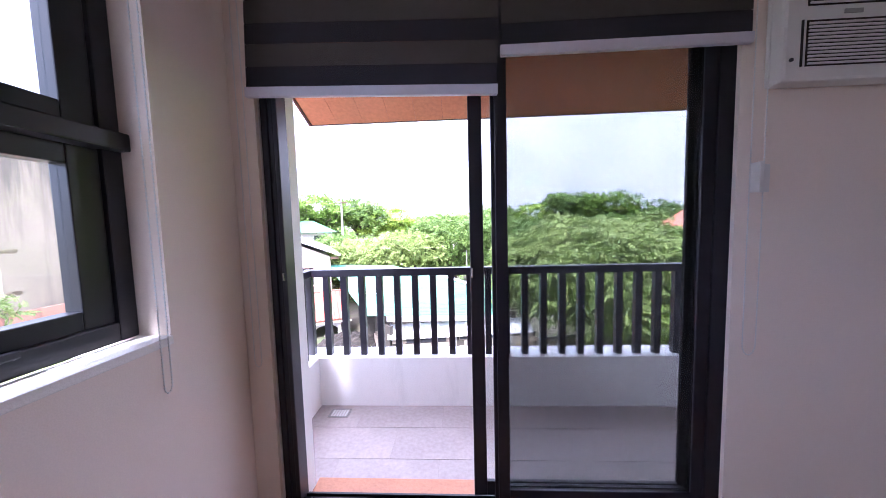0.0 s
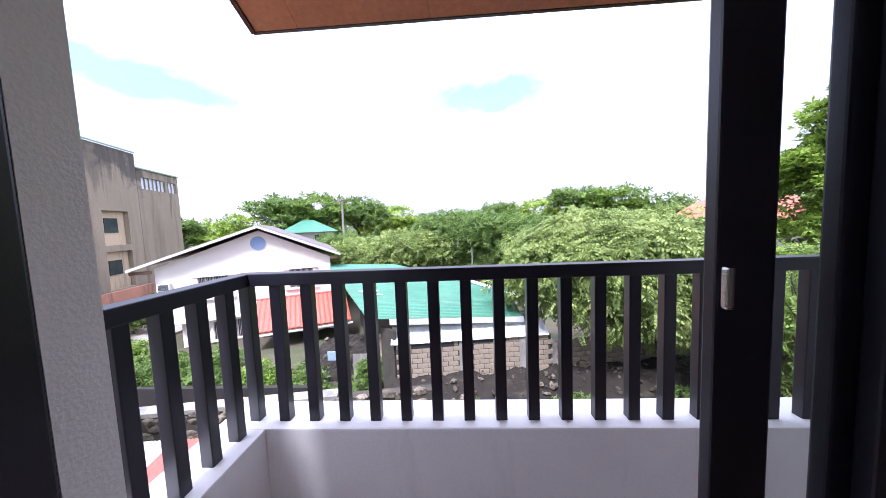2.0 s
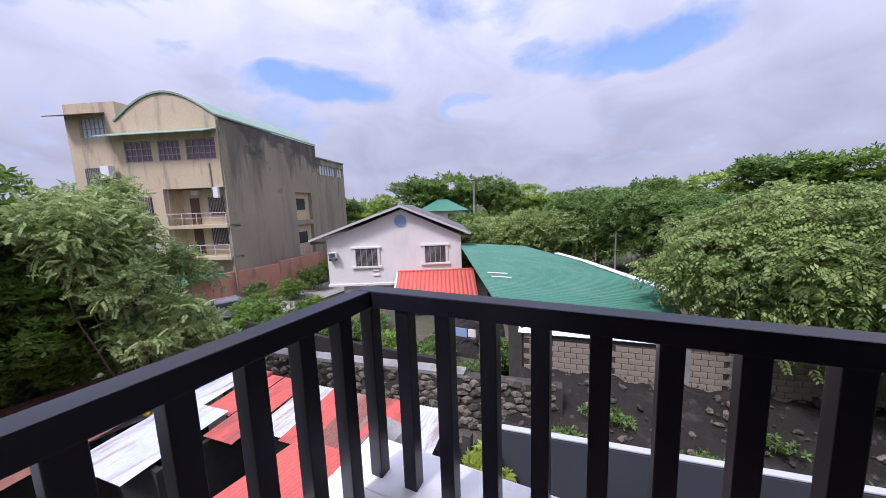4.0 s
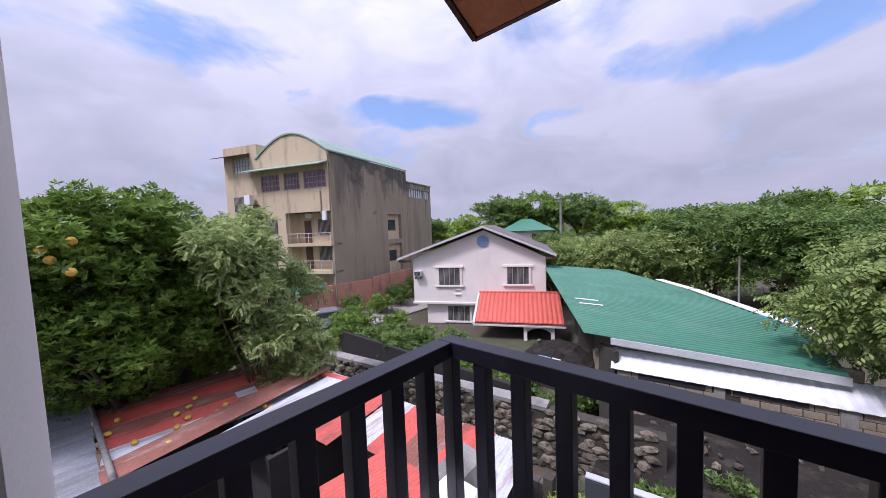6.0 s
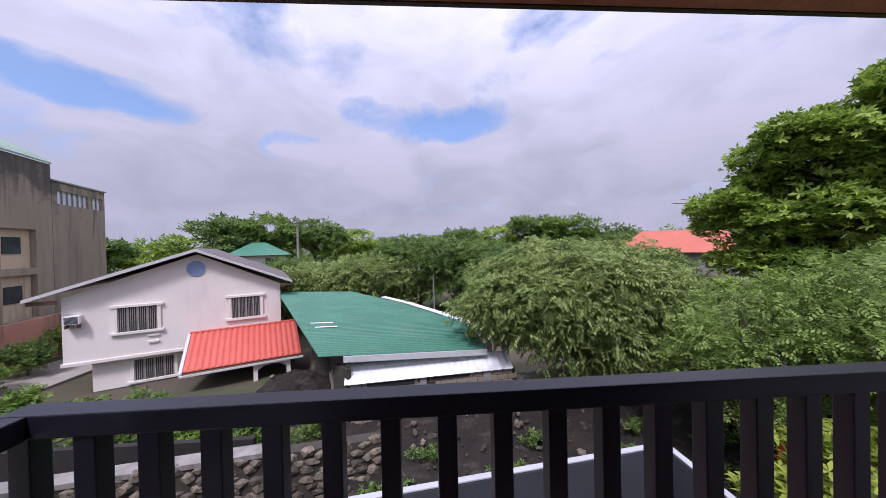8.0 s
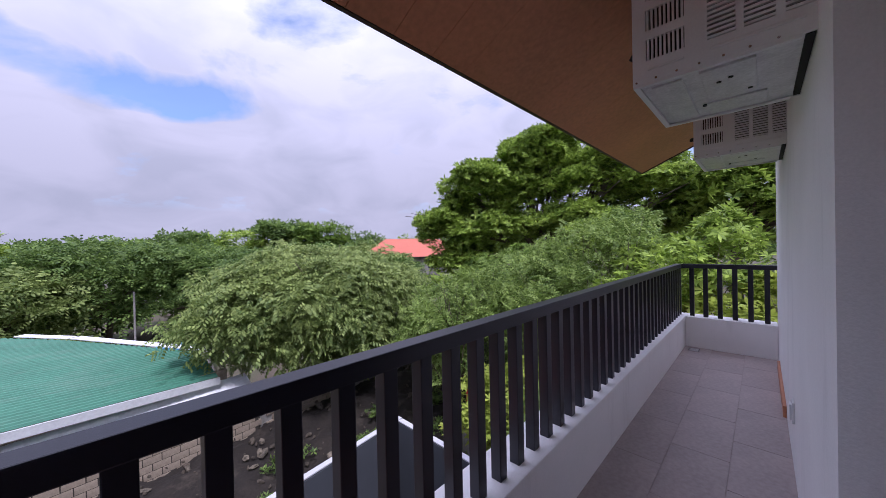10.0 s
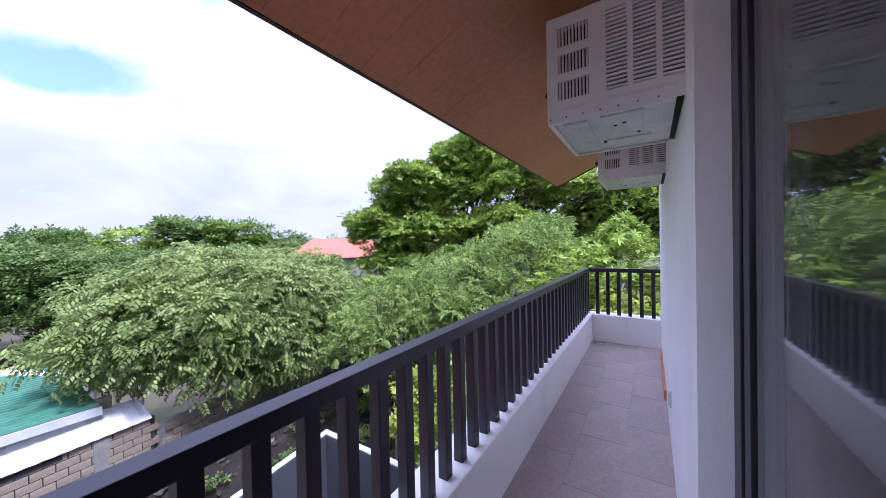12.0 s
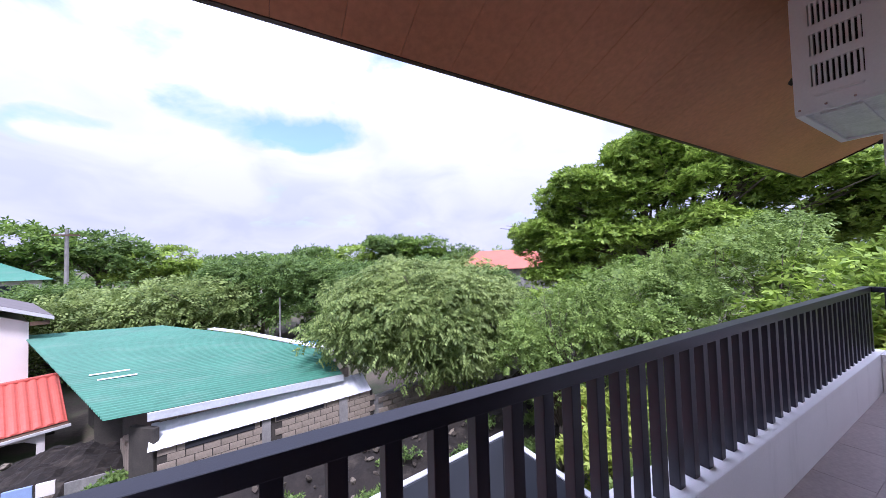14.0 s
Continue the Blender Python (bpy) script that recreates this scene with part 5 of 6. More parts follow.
arc = [(-8.0 + 8.0 * k / 16, 8.55 + 1.85 * math.sin(math.pi * k / 16)) for k in range(17)]
bpart("front_wall", boxes((-8.0, 0, 0, 0.25, 3.4, 5.5), (-8.0, 0, 0, 0.25, 7.05, 8.55), (-8, -7.6, 0, 0.25, 5.5, 7.05), (-5.4, -4.85, 0, 0.25, 5.5, 7.05), (-3.1, -2.6, 0, 0.25, 5.5, 7.05), (-0.25, 0, 0, 0.25, 5.5, 7.05), (-8.0, -4.95, 0, 0.25, GZ, 3.4)), M_TAN)
bm = bmesh.new()
prism(bm, arc, lambda u, v, s: (u, s, v), 0.0, 0.25)
bpart("arched_parapet", bm, M_TAN)
bpart("recess_wall", boxes((-4.95, -0.25, 1.3, 1.5, GZ, 3.4)), M_TAN, "cream recess behind the balconies")
bpart("recess_side", boxes((-4.95, -4.8, 0.25, 1.3, GZ, 3.4)), M_TAN)
for z in (0.30, -2.2):
    bpart("balcony_slab", boxes((-5.0, -0.0, -0.06, 1.3, z, z + 0.28), bevel=0.02), M_TAN)
    bb = [(-4.9, -0.05, -0.03, 0.01, z + 1.16, z + 1.21), (-4.9, -0.05, -0.03, 0.01, z + 0.8, z + 0.83)] + [(-4.9 + k * 1.2, -4.86 + k * 1.2, -0.03, 0.01, z + 0.28, z + 1.2) for k in range(5)]
    bpart("balcony_rail", boxes(*bb), M_BARGE)
    bpart("door", boxes((-4.1, -3.35, 1.24, 1.3, z + 0.28, z + 2.4)), M_BROWN)
    bpart("air_conditioner", boxes((-3.7, -3.1, 1.0, 1.3, z + 2.65, z + 3.0)), M_PLASTIC) if z > 0 else None
    w_ = bpart("window", boxes((-2.55, -0.3, 1.22, 1.3, z + 1.05, z + 2.45)), M_PANE)
    bpart("grille", boxes(*[(-2.5 + k * 0.135, -2.46 + k * 0.135, 1.17, 1.21, z + 1.05, z + 2.45) for k in range(17)]), M_GRILLE, "", w_)
for u0, u1 in ((-7.6, -5.4), (-4.85, -3.1), (-2.6, -0.25)):
    w_ = bpart("window", boxes((u0, u1, 0.12, 0.16, 5.5, 7.05)), M_PURPLE)
    n = 5
    bpart("frame", boxes(*[(u0 + (u1 - u0) * k / n - 0.03, u0 + (u1 - u0) * k / n + 0.03, 0.06, 0.11, 5.5, 7.05) for k in range(n + 1)], *[(u0, u1, 0.06, 0.11, z - 0.03, z + 0.03) for z in (5.55, 6.0, 6.5, 7.0)]), M_GRILLE, "", w_)
bm = bmesh.new()
prism(bm, [(0.0, 7.75), (-1.1, 7.35), (-1.1, 7.29), (0.0, 7.67)], lambda u, v, s: (s, u, v), -9.0, 0.1)
bpart("awning", bm, M_PALEGREEN, "thin green sheet awning")
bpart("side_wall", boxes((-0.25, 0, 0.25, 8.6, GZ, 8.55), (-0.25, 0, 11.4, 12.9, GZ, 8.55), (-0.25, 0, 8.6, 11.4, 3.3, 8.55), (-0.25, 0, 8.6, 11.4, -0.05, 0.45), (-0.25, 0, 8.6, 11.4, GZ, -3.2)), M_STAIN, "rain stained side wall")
bpart("recess_back", boxes((-0.56, -0.36, 8.6, 11.4, GZ, 3.3)), M_TAN)
for z in (1.5, -2.0):
    bpart("window", boxes((-0.355, -0.31, 9.2, 10.6, z, z + 1.2)), M_PANE)
bm = bmesh.new()
prism(bm, [(u, z + 0.02) for u, z in arc] + [(u, z + 0.16) for u, z in arc[::-1]], lambda u, v, s: (u * 1.02 + 0.08, s, v), -0.1, 12.9)
bpart("roof", bm, M_PALEGREEN, "faded green curved metal roof")
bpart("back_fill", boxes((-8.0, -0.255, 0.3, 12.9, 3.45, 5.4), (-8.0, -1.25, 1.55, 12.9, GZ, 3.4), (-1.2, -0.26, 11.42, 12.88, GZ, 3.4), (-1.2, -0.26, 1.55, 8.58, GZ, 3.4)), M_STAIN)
# lower rear wing
arc2 = [(-8.0 + 8.0 * k / 10, 7.3 + 0.9 * math.sin(math.pi * (0.1 + 0.8 * k / 10))) for k in range(11)]
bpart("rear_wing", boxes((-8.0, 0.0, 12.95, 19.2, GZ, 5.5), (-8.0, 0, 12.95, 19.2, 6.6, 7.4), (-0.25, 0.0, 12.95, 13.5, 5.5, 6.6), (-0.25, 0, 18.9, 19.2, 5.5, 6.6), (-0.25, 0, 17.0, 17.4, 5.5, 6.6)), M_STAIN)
bpart("window", boxes((-0.2, -0.15, 13.5, 17.0, 5.5, 6.6)), paint("pale window pane", (0.6, 0.66, 0.72), 0.1, bump=0))
bpart("window", boxes((-0.2, -0.15, 17.4, 18.9, 5.5, 6.6)), MATS["pale window pane"])
bpart("frame", boxes(*[(-0.12, -0.06, 13.5 + k * 0.58, 13.6 + k * 0.58, 5.5, 6.6) for k in range(10)]), M_STAIN)
bm = bmesh.new()
prism(bm, [(0.1, 7.3), (0.1, 7.42), (-8, 8.3), (-8, 8.15)], lambda u, v, s: (u, s, v), 12.92, 19.3)
bpart("rear_roof", bm, M_PALEGREEN)
# left wing
bpart("left_wing", boxes((-12.3, -8.02, 0.1, 10.0, GZ, 7.55), (-12.3, -8.02, 0.1, 10, 8.95, 10.1), (-12.3, -11.2, 0.1, 10, 7.55, 8.95), (-9.0, -8.02, 0.1, 10, 7.55, 8.95)), M_TAN)
w_ = bpart("window", boxes((-11.2, -9.0, 0.3, 0.35, 7.55, 8.95)), MATS["pale window pane"])
bpart("frame", boxes(*[(-11.2 + k * 0.36, -11.14 + k * 0.36, 0.24, 0.29, 7.55, 8.95) for k in range(7)], (-11.2, -9, 0.24, 0.29, 8.2, 8.26)), M_GRILLE, "", w_)
bm = bmesh.new()
prism(bm, [(0.1, 9.35), (-1.0, 9.0), (-1.0, 8.94), (0.1, 9.27)], lambda u, v, s: (s, u, v), -12.6, -8.9)
bpart("awning", bm, M_BROWN)
for u0, u1, z0_, z1_ in ((-11.1, -9.4, 3.86, 5.25), (-7.15, -5.95, 1.55, 2.85), (-11.0, -9.3, 2.0, 3.1), (-7.6, -6.2, -1.5, -0.3)):
    w_ = bpart("window", boxes((u0, u1, -0.03, 0.09 if u0 < -8.2 else -0.005, z0_, z1_)), M_PANE)
    bpart("grille", boxes(*[(u0 + k * 0.15, u0 + 0.04 + k * 0.15, -0.09, -0.035, z0_, z1_) for k in range(int((u1 - u0) / 0.15))]), M_GRILLE, "", w_)
bpart("condenser", boxes((-9.2, -8.5, -0.55, -0.1, 4.4, 5.3), bevel=0.03), M_PLASTIC, "white condenser on a bracket")
bpart("condenser", boxes((-8.4, -7.7, -0.5, -0.1, -0.1, 0.7), bevel=0.03), M_PLASTIC, "white condenser on a bracket")
bpart("bracket", boxes((-9.6, -8.0, -0.7, -0.02, 4.25, 4.38)), M_BROWN)
bpart("downpipe", boxes((0.02, 0.12, 0.1, 0.2, GZ, 8.3), (-0.9, -0.82, -0.1, -0.02, 3.2, 5.2)), M_STAIN)
bpart("meter_box", boxes((-0.7, -0.3, -0.2, -0.01, 2.6, 3.4), bevel=0.02), M_PLASTIC)

# salmon fence and green canopy in front of the block
pk = thing("wall_salmon", "stained salmon plaster fence beside the lane", "wall", "structure")
run("fence_panel", pk, Vector((-25.6, 14.6, 0)), Vector((-24.6, 17.6, 0)), GZ, -3.6, 0.2, M_PINK)
run("fence_panel", pk, Vector((-24.57, 17.6, 0)), Vector((-24.2, 22.5, 0)), GZ, -3.2, 0.2, M_PINK)
run("fence_panel", pk, Vector((-24.0, 22.5, 0)), Vector((-27.3, 38.0, 0)), GZ, -3.0, 0.2, M_PINK)
cn = thing("green_canopy", "flat green sheet canopy before the apartment block", "canopy", m=pose(-24.29, 18.57, 0, 0, 0, 21.5))
part("roof", boxes((-7.0, -0.4, -4.2, -0.3, -3.25, -3.18)), M_GREEN, cn)
for u in (-6.8, -3.6, -0.7):
    part("post", boxes((u, u + 0.1, -4.1, -4.0, GZ, -3.25)), M_BROWN, cn)

# parked car
car = thing("parked_car", "silver grey car parked on the lane behind bushes", "car", m=pose(-21.6, 16.2, GZ + 0.17, 0, 0, 62))
prof = [(-2.1, 0.35), (-2.15, 0.75), (-1.9, 0.92), (-1.2, 0.98), (-0.6, 1.42), (0.7, 1.45), (1.45, 1.02), (2.05, 0.88), (2.15, 0.6), (2.1, 0.35)]
bm = bmesh.new()
prism(bm, prof, lambda u, v, s: (u, s, v), -0.82, 0.82)
bmesh.ops.bevel(bm, geom=bm.edges[:], offset=0.05, segments=2, affect="EDGES")
part("body", bm, M_CARW, car)
bm = bmesh.new()
prism(bm, [(-1.08, 1.0), (-0.58, 1.36), (0.66, 1.38), (1.3, 1.02)], lambda u, v, s: (u, s, v), -0.835, 0.835)
part("side_glass", bm, M_PANE, car)
bm = bmesh.new()
prism(bm, [(-1.18, 1.0), (-0.64, 1.41), (-0.68, 1.44), (-1.22, 1.03)], lambda u, v, s: (u, s, v), -0.68, 0.68)
part("windscreen", bm, M_PANE, car)
for u in (-1.35, 1.35):
    for s in (-0.84, 0.66):
        bm = bmesh.new()
        tube(bm, [(u, s, 0.32), (u, s + 0.18, 0.32)], 0.32, 18)
        wh = part("wheel", bm, M_RUBBER, car)
        bm = bmesh.new()
        tube(bm, [(u, s - 0.005, 0.32), (u, s + 0.185, 0.32)], 0.19, 14)
        part("rim", bm, M_STEEL, wh)

# ---- distant houses ----


def far_house(x, y, ang, wd, dp, z_e, z_r, roof_m, lab, wall=M_HOUSE):
    t = thing("far_house", lab, "house", m=pose(x, y, 0, 0, 0, ang))
    part("wall", boxes((-wd / 2, wd / 2, 0, dp, GZ, z_e)), wall, t)
    bm = bmesh.new()
    o = 0.7
    lo = [bm.verts.new(p) for p in ((-wd / 2 - o, -o, z_e - 0.15), (wd / 2 + o, -o, z_e - 0.15), (wd / 2 + o, dp + o, z_e - 0.15), (-wd / 2 - o, dp + o, z_e - 0.15))]
    k = min(wd, dp) * 0.42
    hi = [bm.verts.new(p) for p in ((-wd / 2 + k, dp / 2 - 0.2, z_r), (wd / 2 - k, dp / 2 - 0.2, z_r), (wd / 2 - k, dp / 2 + 0.2, z_r), (-wd / 2 + k, dp / 2 + 0.2, z_r))]
    bm.faces.new(lo[::-1]), bm.faces.new(hi)
    for i in range(4):
        bm.faces.new((lo[i], lo[(i + 1) % 4], hi[(i + 1) % 4], hi[i]))
    part("roof", bm, roof_m, t)
    for u in (-wd * 0.28, wd * 0.22):
        w_ = part("window", boxes((u - 0.7, u + 0.7, -0.06, -0.002, z_e - 1.9, z_e - 0.6)), M_PANE, t)
        part("frame", boxes((u - 0.03, u + 0.03, -0.1, -0.062, z_e - 1.9, z_e - 0.6)), M_GRILLE, w_)
    return t


far_house(-20.0, 47.8, 25, 6.6, 6.0, 0.8, 2.4, M_GREEN, "far house with a green hipped roof among trees")
far_house(32.6, 40.2, -40, 14.0, 7.0, 0.1, 2.7, M_ORROOF, "far house with an orange red roof among trees", M_CONC)
far_house(3.5, 62, 10, 7, 6, 0.2, 1.4, M_SHINGLE, "far low house half hidden by trees")
up = thing("utility_pole", "grey concrete utility pole above the far trees", "pole")
bm = bmesh.new()
tube(bm, [(-14.0, 45.4, GZ), (-14.0, 45.4, 5.2)], [0.2, 0.13], 10)
part("pole", bm, M_CONC, up)
part("crossarm", boxes((-14.9, -13.1, 45.25, 45.35, 4.6, 4.72)), M_BROWN, up)
up2 = thing("thin_pole", "thin grey metal pole behind the green roof", "pole")
bm = bmesh.new()
tube(bm, [(2.6, 29.5, GZ), (2.6, 29.5, -0.9)], 0.05, 8)
part("pole", bm, M_CONC, up2)
solid("blue_tarpaulin", boxes((3.4, 5.2, 27.5, 28.5, -4.3, -4.1), bevel=0.05), M_TARP, "blue tarpaulin over a stall behind the roof", "tarpaulin")
solid("stall", boxes((3.0, 6.0, 27.3, 29.5, GZ, -4.32)), M_CONC, "grey stall under the trees", "stall")
solid("red_bin", boxes((10.4, 10.9, 10.4, 10.8, GZ + 1.9, GZ + 2.6), bevel=0.06), M_REDCLOTH, "red plastic tub on a stand behind the shrubs", "tub")
solid("tub_stand", boxes((10.3, 11.0, 10.3, 10.9, GZ - 0.1, GZ + 1.9), bevel=0.02), M_CONC, "grey block stand behind the shrubs", "stand")

# ---- plants ----


def leaf_mesh(name, blobs, n, size, mat, mode, seed, droop=0.5, per=7, fill=0.5, lump=0.28):
    """A crown of many small leaves in sprays, spread through the given ellipsoids (centre, radii, weight)."""
    r = np.random.default_rng(seed)
    b = np.array(blobs, float)
    wgt = b[:, 6] / b[:, 6].sum()
    pick = r.choice(len(b), n, p=wgt)
    d = r.normal(size=(n, 3))
    d[:, 2] = np.where(r.random(n) < 0.72, np.abs(d[:, 2]), d[:, 2])
    d /= np.linalg.norm(d, axis=1, keepdims=True)
    rad = fill + (1 - fill) * r.random(n) ** 0.55
    ph = r.random((4, 3)) * 6.28
    bump = sum(np.sin(d @ (np.array((3.0, 4.0, 3.5)) * (k + 1) * 0.8) + b[pick, 0] * 1.7 + ph[k, 0]) for k in range(4)) / 4
    rad = rad * (1 + lump * bump)
    c = b[pick, :3] + d * b[pick, 3:6] * rad[:, None]
    out = d * (1 / b[pick, 3:6])
    out /= np.linalg.norm(out, axis=1, keepdims=True)
    tang = np.cross(out, r.normal(size=(n, 3)))
    tang /= np.linalg.norm(tang, axis=1, keepdims=True) + 1e-9
    ax = out * 0.55 + tang * 0.8 + np.array((0, 0, -droop * 0.6)) + np.array((0, 0, 0.25))
    ax /= np.linalg.norm(ax, axis=1, keepdims=True)
    sd_ = np.cross(ax, np.array((0, 0, 1.0)) + 0.25 * r.normal(size=(n, 3)))
    sd_ /= np.linalg.norm(sd_, axis=1, keepdims=True) + 1e-9
    up_ = np.cross(sd_, ax)
    sz = size * r.uniform(0.7, 1.3, n)
    V, m = [], 0
    for k in range(per):
        if mode == "spray":
            t = (k // 2 + 0.6) / (per / 2)
            sgn = 1 if k % 2 else -1
            base = c + ax * (t * sz * 1.5)[:, None] - up_ * (t * t * droop * 0.35 * sz)[:, None]
            ld = sd_ * sgn * 0.85 + ax * 0.45 - up_ * 0.15 + np.array((0, 0, -droop * 0.35))
            L, W = 0.62 * sz * (1.1 - 0.35 * t), 0.15 * sz
            wv = ax
        else:
            a = 2 * math.pi * k / per + r.uniform(-0.4, 0.4, n)
            base = c
            ld = sd_ * np.cos(a)[:, None] + ax * np.sin(a)[:, None] * 0.9 + up_ * 0.45 + np.array((0, 0, -droop * 0.5))
            L, W = sz * r.uniform(0.8, 1.1, n), 0.17 * sz
            wv = np.cross(ld, up_)
        ld = ld / np.linalg.norm(ld, axis=1, keepdims=True)
        wv = wv - ld * (wv * ld).sum(1, keepdims=True)
        wv /= np.linalg.norm(wv, axis=1, keepdims=True) + 1e-9
        tip = base + ld * L[:, None] + np.array((0, 0, -1.0)) * (0.18 * droop * L)[:, None]
        mid = base + ld * (0.5 * L)[:, None]
        V.append(np.stack((base, mid + wv * W[:, None], tip, mid - wv * W[:, None]), 1))
    v = np.concatenate(V).reshape(-1, 3)
    q = len(v) // 4
    me = bpy.data.meshes.new(name)
    me.vertices.add(len(v))
    me.vertices.foreach_set("co", v.ravel())
    me.loops.add(q * 4)
    me.loops.foreach_set("vertex_index", np.arange(q * 4))
    me.polygons.add(q)
    me.polygons.foreach_set("loop_start", np.arange(q) * 4)
    me.polygons.foreach_set("loop_total", np.full(q, 4))
    me.update(calc_edges=True)
    me.materials.append(mat)
    return me


def tree(name, base, blobs, n, size, mat, label, mode="whorl", seed=1, droop=0.5, trunk=0.2, per=7, fill=0.45, category="tree", lean=0.0, clump=0.72):
    """A tapered trunk with limbs into every clump, and a crown."""
    t = thing(name, label, category)
    r = random.Random(seed)
    bm = bmesh.new()
    x, y, z = base
    low = min(b[2] - b[5] * 0.6 for b in blobs)
    fork = Vector((x + lean, y, max(z + 0.8, low)))
    tube(bm, [(x, y, z - 0.1), (x + lean * 0.4 + r.uniform(-.08, .08), y, (z + fork.z) / 2), fork], [trunk * 1.25, trunk, trunk * 0.85], 9)
    for b in blobs:
        for k in range(3):
            e = Vector((b[0] + r.uniform(-.6, .6) * b[3], b[1] + r.uniform(-.6, .6) * b[4], b[2] + r.uniform(-.1, .6) * b[5]))
            mid = fork.lerp(e, 0.5) + Vector((r.uniform(-.1, .1), r.uniform(-.1, .1), 0.12)) * (e - fork).length
            tube(bm, [fork - Vector((0, 0, 0.1)), mid, e], [trunk * 0.5, trunk * 0.3, trunk * 0.08], 6)
            for q in range(2):
                e2 = e + Vector((r.uniform(-.5, .5) * b[3], r.uniform(-.5, .5) * b[4], r.uniform(-.2, .4) * b[5]))
                tube(bm, [mid, mid.lerp(e2, 0.6) + Vector((0, 0, 0.1)), e2], [trunk * 0.22, trunk * 0.13, trunk * 0.04], 5)
    part("trunk", bm, M_BARK, t, smooth=True)
    lumps = []
    for b in blobs:
        lumps.append((*b[:3], b[3] * 0.8, b[4] * 0.8, b[5] * 0.8, b[6] * (1.0 - clump)))
        m = 13
        for k in range(m):
            a, h = 2 * math.pi * (k + r.random()) / m, r.uniform(-0.35, 0.95)
            q = math.sqrt(max(0.05, 1 - h * h)) * 0.78
            f = r.uniform(0.26, 0.46)
            lumps.append((b[0] + b[3] * q * math.cos(a), b[1] + b[4] * q * math.sin(a), b[2] + b[5] * h * 0.78, b[3] * f, b[4] * f, b[5] * f * 0.9, b[6] * clump / m))
    ob = new("crown", leaf_mesh("crown", lumps, n, size, mat, mode, seed, droop, per, fill))
    ob.parent = t
    return t


# round pinnate tree beyond the block shed
tree("round_tree", (8.4, 16.6, GZ), [(7.6, 16.6, -0.75, 4.1, 3.3, 2.6, 6), (5.5, 16.6, -1.4, 2.5, 2.2, 1.7, 2.2), (9.9, 16.2, -0.9, 2.6, 2.4, 2.3, 2.6), (7.4, 15.1, -1.8, 2.7, 1.8, 1.8, 2.0), (7.9, 17.4, 0.4, 2.6, 2.2, 1.35, 1.6), (9.2, 15.6, -2.9, 2.2, 1.6, 1.2, 1.0)],
     24000, 0.235, L_ROUND, "round spreading tree with drooping pale green leaves", "spray", 5, 0.9, 0.22, 8, 0.55, clump=0.3)
# tall tree further right
tree("tall_tree", (24.2, 14.2, GZ), [(21.25, 17.55, 4.95, 3.2, 3.2, 2.9, 3), (23.65, 15.35, 6.55, 3.3, 3.1, 2.9, 3), (25.65, 11.75, 5.55, 4.2, 3.6, 3, 3), (20.35, 20.15, 2.35, 2.9, 2.9, 2.9, 2.6), (26.45, 7.75, 4.35, 3.4, 3.4, 2.6, 2), (22.15, 17.15, 2.15, 3.2, 3.2, 2.6, 2.2), (23.65, 14.25, 8.35, 2.2, 2.2, 1.6, 1), (23.85, 12.15, 2.35, 3.2, 3, 2.2, 1.6), (20.55, 19.35, 0.15, 2.6, 2.6, 1.8, 1.2)],
     30000, 0.31, L_TALL, "tall broad-leaved tree with dark hollows and bright tips", "whorl", 8, 0.4, 0.4, 7, 0.45, clump=0.6)
tree("tall_tree", (28.0, 4.5, GZ), [(27.5, 4.0, 3.6, 3.2, 3.2, 2.8, 3), (29.5, 7.5, 2.2, 3.4, 3.0, 2.5, 2), (30, 1.5, 2.5, 3.5, 3.5, 2.6, 2)], 5000, 0.45, L_TALL, "tall broad-leaved tree behind the balcony's far end", "whorl", 9, 0.4, 0.35, 7, 0.55)
# shrubs and saplings on the right
for k, (x, y, z, s, n, mt, mode) in enumerate(((10.8, 11.6, -1.2, 1.7, 1700, L_SOFT, "spray"), (12.6, 9.6, -0.7, 1.9, 1900, L_SOFT, "spray"), (13.6, 7.4, 0.3, 2.1, 2100, L_SOFT, "spray"), (13.2, 4.9, 0.2, 1.9, 1700, L_TALL, "whorl"), (15.2, 11.0, -0.6, 2.2, 1700, L_SOFT, "spray"), (11.6, 6.6, -2.2, 1.6, 1300, L_SOFT, "spray"), (16.5, 8.6, 0.2, 2.4, 1700, L_TALL, "whorl"), (12.4, 13.4, -2.0, 1.9, 1600, L_SOFT, "spray"), (10.2, 9.0, -3.6, 1.3, 900, L_LIME, "whorl"), (9.6, 6.6, -3.4, 1.5, 1100, L_SOFT, "whorl"), (12.0, 3.4, -1.0, 1.7, 1300, L_LIME, "whorl"), (17.5, 14.0, -1.2, 2.6, 1800, L_MANGO, "whorl"), (15.0, 16.0, -2.2, 2.2, 1500, L_TALL, "whorl"))):
    tree("sapling", (x, y, GZ), [(x, y, z, s, s, s * 0.95, 2), (x + s * 0.5, y - s * 0.3, z + s * 0.5, s * 0.55, s * 0.55, s * 0.6, 1), (x - s * 0.5, y + s * 0.4, z - s * 0.5, s * 0.7, s * 0.7, s * 0.7, 1.2), (x, y, z - s * 1.4, s * 0.7, s * 0.7, s * 0.9, 0.8)],
         int(n * 1.15), 0.19 if mode == "spray" else 0.23, mt, ("soft feathery young tree by the fence" if mode == "spray" else "leafy young tree by the fence"), mode, 20 + k, 0.5, 0.07, 8 if mode == "spray" else 6, 0.2, clump=0.88)
